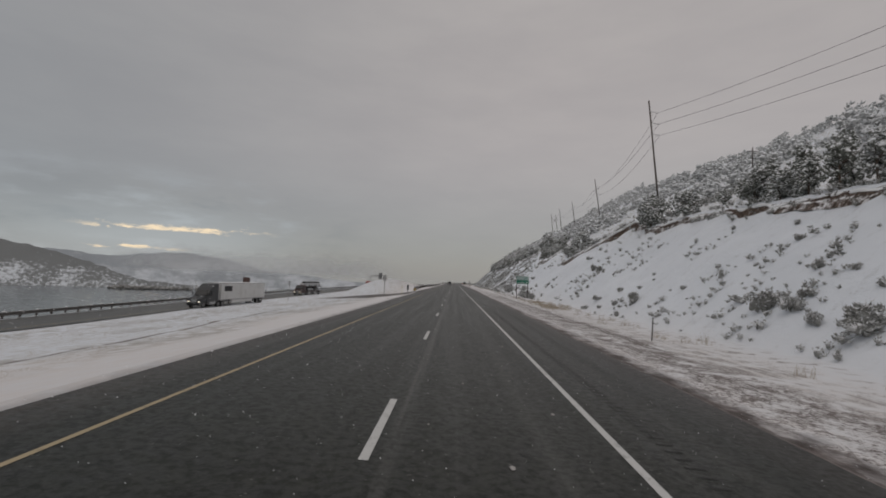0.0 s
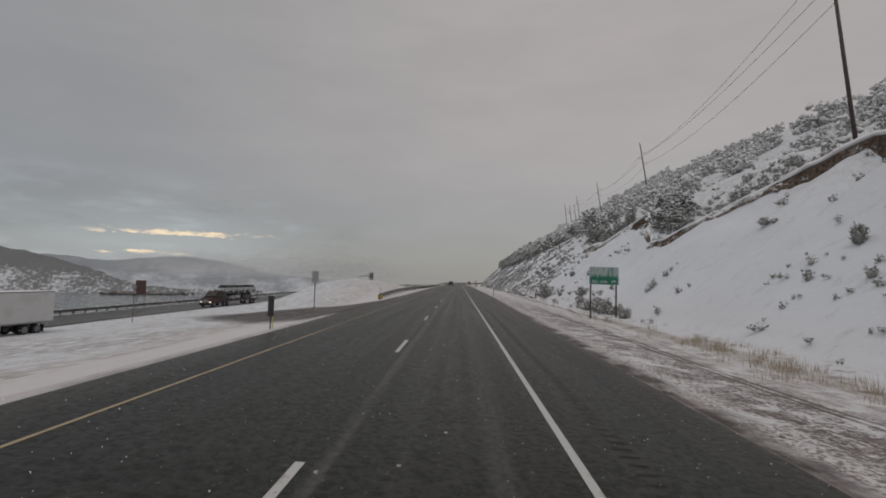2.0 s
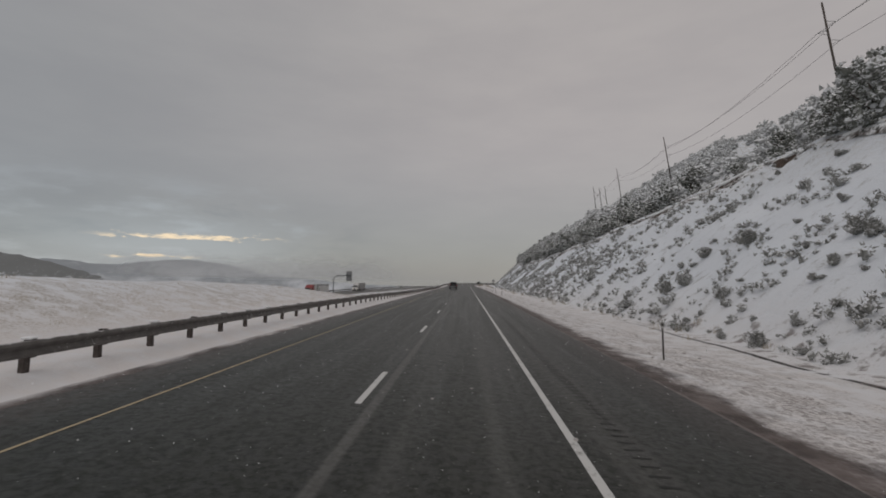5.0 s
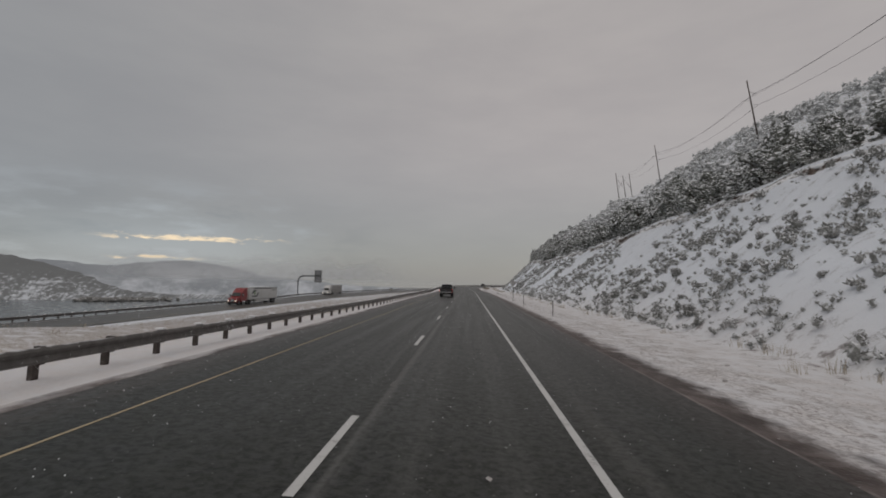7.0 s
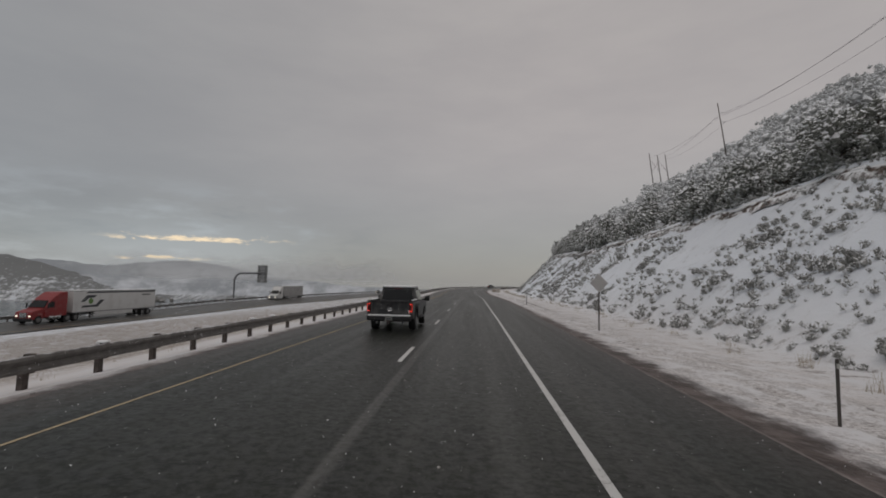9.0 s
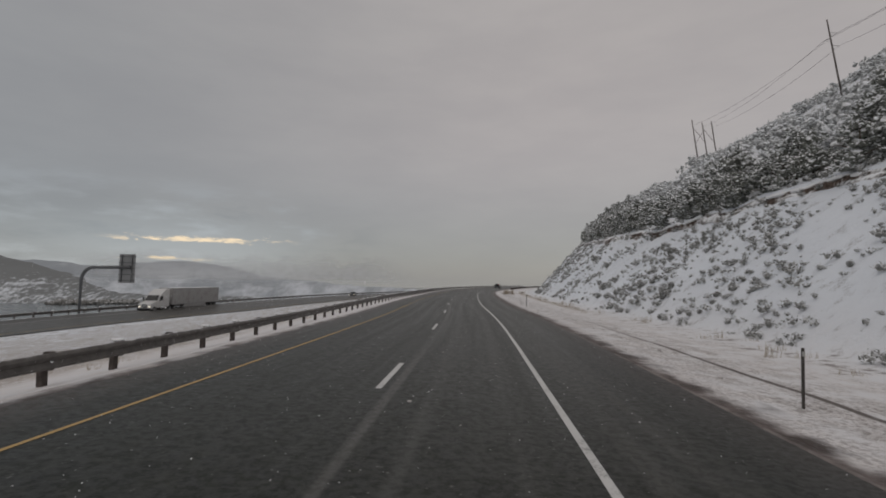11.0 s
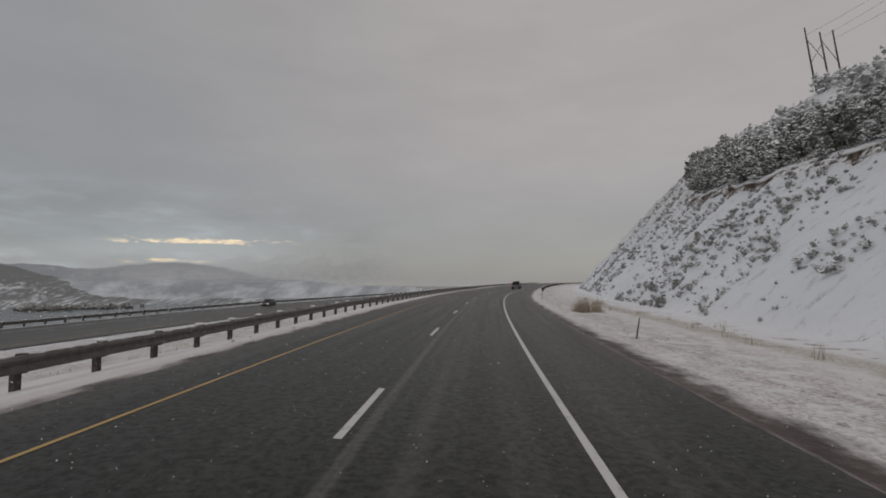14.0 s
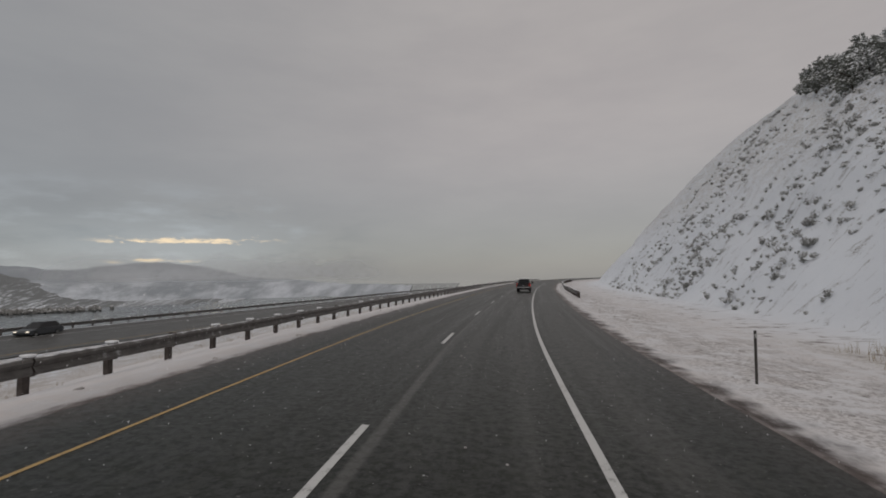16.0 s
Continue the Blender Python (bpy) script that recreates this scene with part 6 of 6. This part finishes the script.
def hauler(x, y, z, rz):
    g = empty("car_hauler", x, y, z, rz)
    prof = [(-0.05, 0.55), (0.0, 1.2), (-0.12, 1.55), (-1.6, 1.85), (-2.2, 2.75), (-2.6, 2.95), (-4.2, 2.95), (-4.2, 0.7), (-1.45, 0.62), (-1.38, 1.0), (-1.1, 1.18), (-0.78, 1.0), (-0.68, 0.55)]
    part("cab", prism(B(), prof, -1.2, 1.2, 0.09), plain("hauler_maroon", (0.038, 0.014, 0.013), 0.55, var=0.15, dirt=(0.06, 0.045, 0.04)), g, "dark red cab")
    bm = B()
    c = [(-1.05, -1.56, 1.95), (1.05, -1.56, 1.95), (0.97, -2.1, 2.72), (-0.97, -2.1, 2.72)]
    f = [bm.verts.new(Vector(p) + Vector((0, 0.07, 0.06))) for p in c]
    b = [bm.verts.new(Vector(p)) for p in c]
    bm.faces.new(f)
    for i in range(4):
        bm.faces.new((f[i], f[(i + 1) % 4], b[(i + 1) % 4], b[i]))
    part("windshield", bm, M_GLASS, g)
    for sx in (-1, 1):
        part("side_window", prism(B(), [(-1.95, 1.95), (-2.35, 2.6), (-2.9, 2.6), (-2.9, 1.95)], sx * 1.21 - 0.01, sx * 1.21 + 0.01), M_GLASS, g)
        part("headlight", box(B(), (sx * 0.86, -0.08, 1.0), (0.34, 0.16, 0.22), 0.04), M_HEADLIGHT, g, "lit headlight")
        for yy in (-0.95, -4.6, -5.9, -15.8, -17.0):
            wheel(g, sx * 1.0, yy, 0.48, 0.45 if yy < -2 else 0.3)
        part("side_beam", box(B(), (sx * 1.22, -11.5, 1.05), (0.10, 14.6, 0.28), 0.02), M_STEEL_DARK, g)
        part("upper_track", box(B(), (sx * 1.05, -11.0, 2.55), (0.5, 15.2, 0.10), 0.01), M_STEEL_DARK, g)
        for yy in (-4.6, -8.5, -12.4, -18.4):
            part("stanchion", box(B(), (sx * 1.24, yy, 1.8), (0.12, 0.16, 1.6), 0.01), M_STEEL_DARK, g)
        part("lower_track", box(B(), (sx * 0.85, -12, 0.95), (0.55, 13.0, 0.08), 0.01), M_STEEL_DARK, g)
    part("bumper", box(B(), (0, 0.03, 0.55), (2.3, 0.26, 0.36), 0.05), M_BLACK, g)
    part("grille", box(B(), (0, -0.02, 1.1), (0.95, 0.10, 0.6), 0.03), M_CHROME, g)
    tagged(g, "dark red car hauler truck with open steel car decks", "car hauler")
    base = pose(x, y, z, 0, 0, rz)
    for k, (yy, zz, mt, lb) in enumerate(((-6.3, 2.6, M_SILVER, "silver car with snowy roof on the upper hauler deck"), (-11.2, 2.6, M_SILVER, "silver car with snowy roof on the upper hauler deck"),
                                          (-16.0, 2.6, M_SILVER, "silver car with snowy roof on the upper hauler deck"), (-9.0, 1.0, M_SILVER, "silver car on the lower hauler deck"), (-14.4, 1.0, M_CARDARK, "dark car on the lower hauler deck"))):
        p = base @ Vector((0, yy, zz))
        small_car(p.x, p.y, p.z, rz, mt, lb)


hauler(-45.5, 139, -3.97, 180 - 2)
small_car(-44.5, 466, -3.55, 180 + 3, M_CARDARK, "dark car driving on the oncoming carriageway", snow=False)


def pickup(x, y, z, rz, near=True):
    """Crew cab pickup; the tailgate is at y = 0, the front ahead."""
    g = empty("pickup_truck", x, y, z, rz)
    P = M_PICKUP
    # cab and front
    low = [(2.05, 0.55), (2.05, 1.22), (4.35, 1.26), (5.75, 1.22), (5.95, 1.05), (5.98, 0.62), (5.85, 0.5), (5.35, 0.5), (5.25, 0.85), (4.95, 1.02), (4.55, 1.0), (4.28, 0.82), (4.2, 0.48)]
    part("cab_body", prism(B(), low, -1.0, 1.0, 0.06), P, g)
    bm = B()
    lo = [(-0.96, 4.45), (0.96, 4.45), (0.96, 2.02), (-0.96, 2.02)]
    hi = [(-0.76, 3.75), (0.76, 3.75), (0.76, 2.25), (-0.76, 2.25)]
    a = [bm.verts.new((q, w, 1.2)) for q, w in lo]
    b = [bm.verts.new((q, w, 1.86)) for q, w in hi]
    for i in range(4):
        bm.faces.new((a[i], a[(i + 1) % 4], b[(i + 1) % 4], b[i]))
    bm.faces.new(b)
    part("cab_top", bm, P, g)
    part("roof", box(B(), (0, 3.0, 1.88), (1.56, 1.6, 0.09), 0.04), P, g)
    part("roof_snow", box(B(), (0, 2.95, 1.945), (1.50, 1.56, 0.09), 0.035), M_SNOW, g, "thin snow on the roof")
    # glass
    bm = B()
    c = [(-0.78, 2.055, 1.28), (0.78, 2.055, 1.28), (0.66, 2.225, 1.78), (-0.66, 2.225, 1.78)]
    f = [bm.verts.new(Vector(p) + Vector((0, -0.03, 0.01))) for p in c]
    b = [bm.verts.new(Vector(p)) for p in c]
    bm.faces.new(f)
    for i in range(4):
        bm.faces.new((f[i], f[(i + 1) % 4], b[(i + 1) % 4], b[i]))
    part("rear_window", bm, M_GLASS, g)
    for sx in (-1, 1):
        for y0, y1, y2, y3 in ((2.25, 3.02, 3.02, 2.42), (3.10, 4.20, 3.72, 3.10)):
            bm = B()
            e = lambda zz: 0.96 - (zz - 1.2) / 0.66 * 0.20 + 0.012
            q = [(sx * e(1.28), y0, 1.28), (sx * e(1.28), y1, 1.28), (sx * e(1.78), y2, 1.78), (sx * e(1.78), y3, 1.78)]
            f = [bm.verts.new(p) for p in q]
            b = [bm.verts.new(Vector(p) - Vector((sx * 0.02, 0, 0))) for p in q]
            bm.faces.new(f)
            for i in range(4):
                bm.faces.new((f[i], f[(i + 1) % 4], b[(i + 1) % 4], b[i]))
            part("side_window", bm, M_GLASS, g)
        # bed side with the wheel arch
        side = [(0.02, 0.62), (0.0, 1.30), (2.02, 1.32), (2.02, 0.55), (1.78, 0.55), (1.68, 0.88), (1.42, 1.06), (1.02, 1.06), (0.76, 0.88), (0.66, 0.55)]
        part("bed_side", prism(B(), side, sx * 0.86, sx * 1.0, 0.03), P, g)
        part("bed_rail", box(B(), (sx * 0.93, 1.01, 1.33), (0.15, 2.0, 0.04), 0.012), M_BLACK, g)
        part("arch_flare", prism(B(), [(1.74, 0.56), (1.64, 0.90), (1.40, 1.10), (1.04, 1.10), (0.80, 0.90), (0.70, 0.56), (0.62, 0.56), (0.72, 0.94), (1.0, 1.18), (1.44, 1.18), (1.72, 0.94), (1.82, 0.56)], sx * 1.0, sx * 1.035, 0.006), M_BLACK, g)
        tl = part("tail_light", box(B(), (sx * 0.92, -0.015, 1.05), (0.16, 0.10, 0.36), 0.03), M_TAIL_LENS, g, "red tail light")
        part("lamp_strip", box(B(), (sx * 0.92, -0.068, 0.90), (0.12, 0.012, 0.03), 0.005), M_TAIL, tl, "lit red lamp")
        part("lamp_strip", box(B(), (sx * 0.92, -0.068, 1.20), (0.12, 0.012, 0.025), 0.005), M_TAIL, tl)
        part("lamp_strip", box(B(), (sx * 0.976, -0.068, 1.05), (0.011, 0.012, 0.25), 0.005), M_TAIL, tl)
        mr = part("mirror", box(B(), (sx * 1.22, 4.02, 1.36), (0.24, 0.12, 0.26), 0.04), M_BLACK, g)
        part("mirror_arm", tube(B(), (sx * 0.96, 4.08, 1.28), (sx * 1.15, 4.04, 1.32), 0.035), M_BLACK, mr)
        part("running_board", box(B(), (sx * 1.03, 3.1, 0.50), (0.16, 2.0, 0.06), 0.02), M_BLACK, g)
        for yy in (1.22, 4.9):
            wheel(g, sx * 0.86, yy, 0.42, 0.29, 0.62)
        part("door_handle", box(B(), (sx * 1.005, 2.45, 1.12), (0.03, 0.2, 0.05), 0.01), M_BLACK, g)
        part("door_handle", box(B(), (sx * 1.005, 3.35, 1.12), (0.03, 0.2, 0.05), 0.01), M_BLACK, g)
        part("exhaust", tube(B(), (sx * 0.55, 0.3, 0.42), (sx * 0.55, -0.05, 0.40), 0.045, 0.045, 10), M_CHROME, g)
    tg = part("tailgate", box(B(), (0, 0.02, 1.00), (1.60, 0.09, 0.62), 0.025), P, g)
    part("tailgate_handle", box(B(), (0, -0.035, 1.16), (0.30, 0.03, 0.09), 0.012), M_BLACK, tg)
    part("tailgate_lip", box(B(), (0, -0.01, 1.305), (1.60, 0.14, 0.05), 0.02), M_BLACK, tg)
    part("emblem", box(B(), (0, -0.03, 0.98), (0.22, 0.012, 0.18), 0.05), M_CHROME, tg)
    part("bed_floor", box(B(), (0, 1.0, 0.74), (1.74, 1.98, 0.06)), M_BLACK, g)
    part("bed_front", box(B(), (0, 1.99, 1.0), (1.74, 0.06, 0.6)), P, g)
    part("bed_snow", box(B(), (0, 1.25, 0.80), (1.55, 1.3, 0.10), 0.04), M_SNOW, g, "patchy snow in the bed")
    bp = part("rear_bumper", box(B(), (0, -0.14, 0.60), (1.92, 0.22, 0.20), 0.04), M_BLACK, g, "dark step bumper with a snow ridge")
    part("bumper_step", box(B(), (0, -0.14, 0.71), (0.52, 0.2, 0.03), 0.008), M_BLACK, bp)
    for sx in (-0.62, 0.0, 0.62):
        part("bumper_snow", box(B(), (sx, -0.15 - 0.03 * (sx == 0), 0.725), (0.60, 0.17, 0.06), 0.022), M_SNOW, bp)
    pl = part("number_plate", box(B(), (0, -0.262, 0.585), (0.31, 0.012, 0.15), 0.006), plain("plate", (0.22, 0.22, 0.21), 0.5), bp)
    part("plate_bar", box(B(), (0, -0.270, 0.585), (0.22, 0.004, 0.05)), M_NAVY, pl)
    part("hitch", box(B(), (0, -0.28, 0.43), (0.09, 0.24, 0.09), 0.01), M_STEEL_DARK, g)
    part("axle", tube(B(), (-0.8, 1.22, 0.42), (0.8, 1.22, 0.42), 0.07), M_STEEL_DARK, g)
    part("underbody", box(B(), (0, 2.8, 0.58), (1.5, 5.2, 0.16), 0.03), M_BLACK, g)
    part("front_bumper", box(B(), (0, 5.98, 0.62), (1.95, 0.16, 0.30), 0.05), M_CHROME, g)
    part("rail_snow", box(B(), (0, 2.03, 1.275), (1.66, 0.10, 0.05), 0.02), M_SNOW, g)
    for sx in (-0.92, 0.92):
        part("rail_snow", box(B(), (sx, 1.2, 1.365), (0.10, 1.45, 0.03), 0.012), M_SNOW, g)
    part("third_light", box(B(), (0, 2.20, 1.85), (0.42, 0.04, 0.05), 0.01), M_TAIL_LENS, g)
    return tagged(g, "black crew cab pickup truck with snowy roof, tail lights lit", "pickup truck")


M_PICKUP = plain("pickup_black", (0.030, 0.031, 0.033), 0.38, var=0.2, dirt=(0.13, 0.125, 0.12), amount=0.55)
M_TAIL_LENS = plain("tail_lens_red", (0.07, 0.008, 0.008), 0.25)
M_TAIL = glow("tail_lamp", (1.0, 0.05, 0.03), 0.9)
first_pickup = pickup(-1.55, 257.2, 0.06, 0)
x, y = place(486, 1.9)
copy_thing(first_pickup, pose(float(x), float(y), -0.08, 0, 0, turn_at(486)))
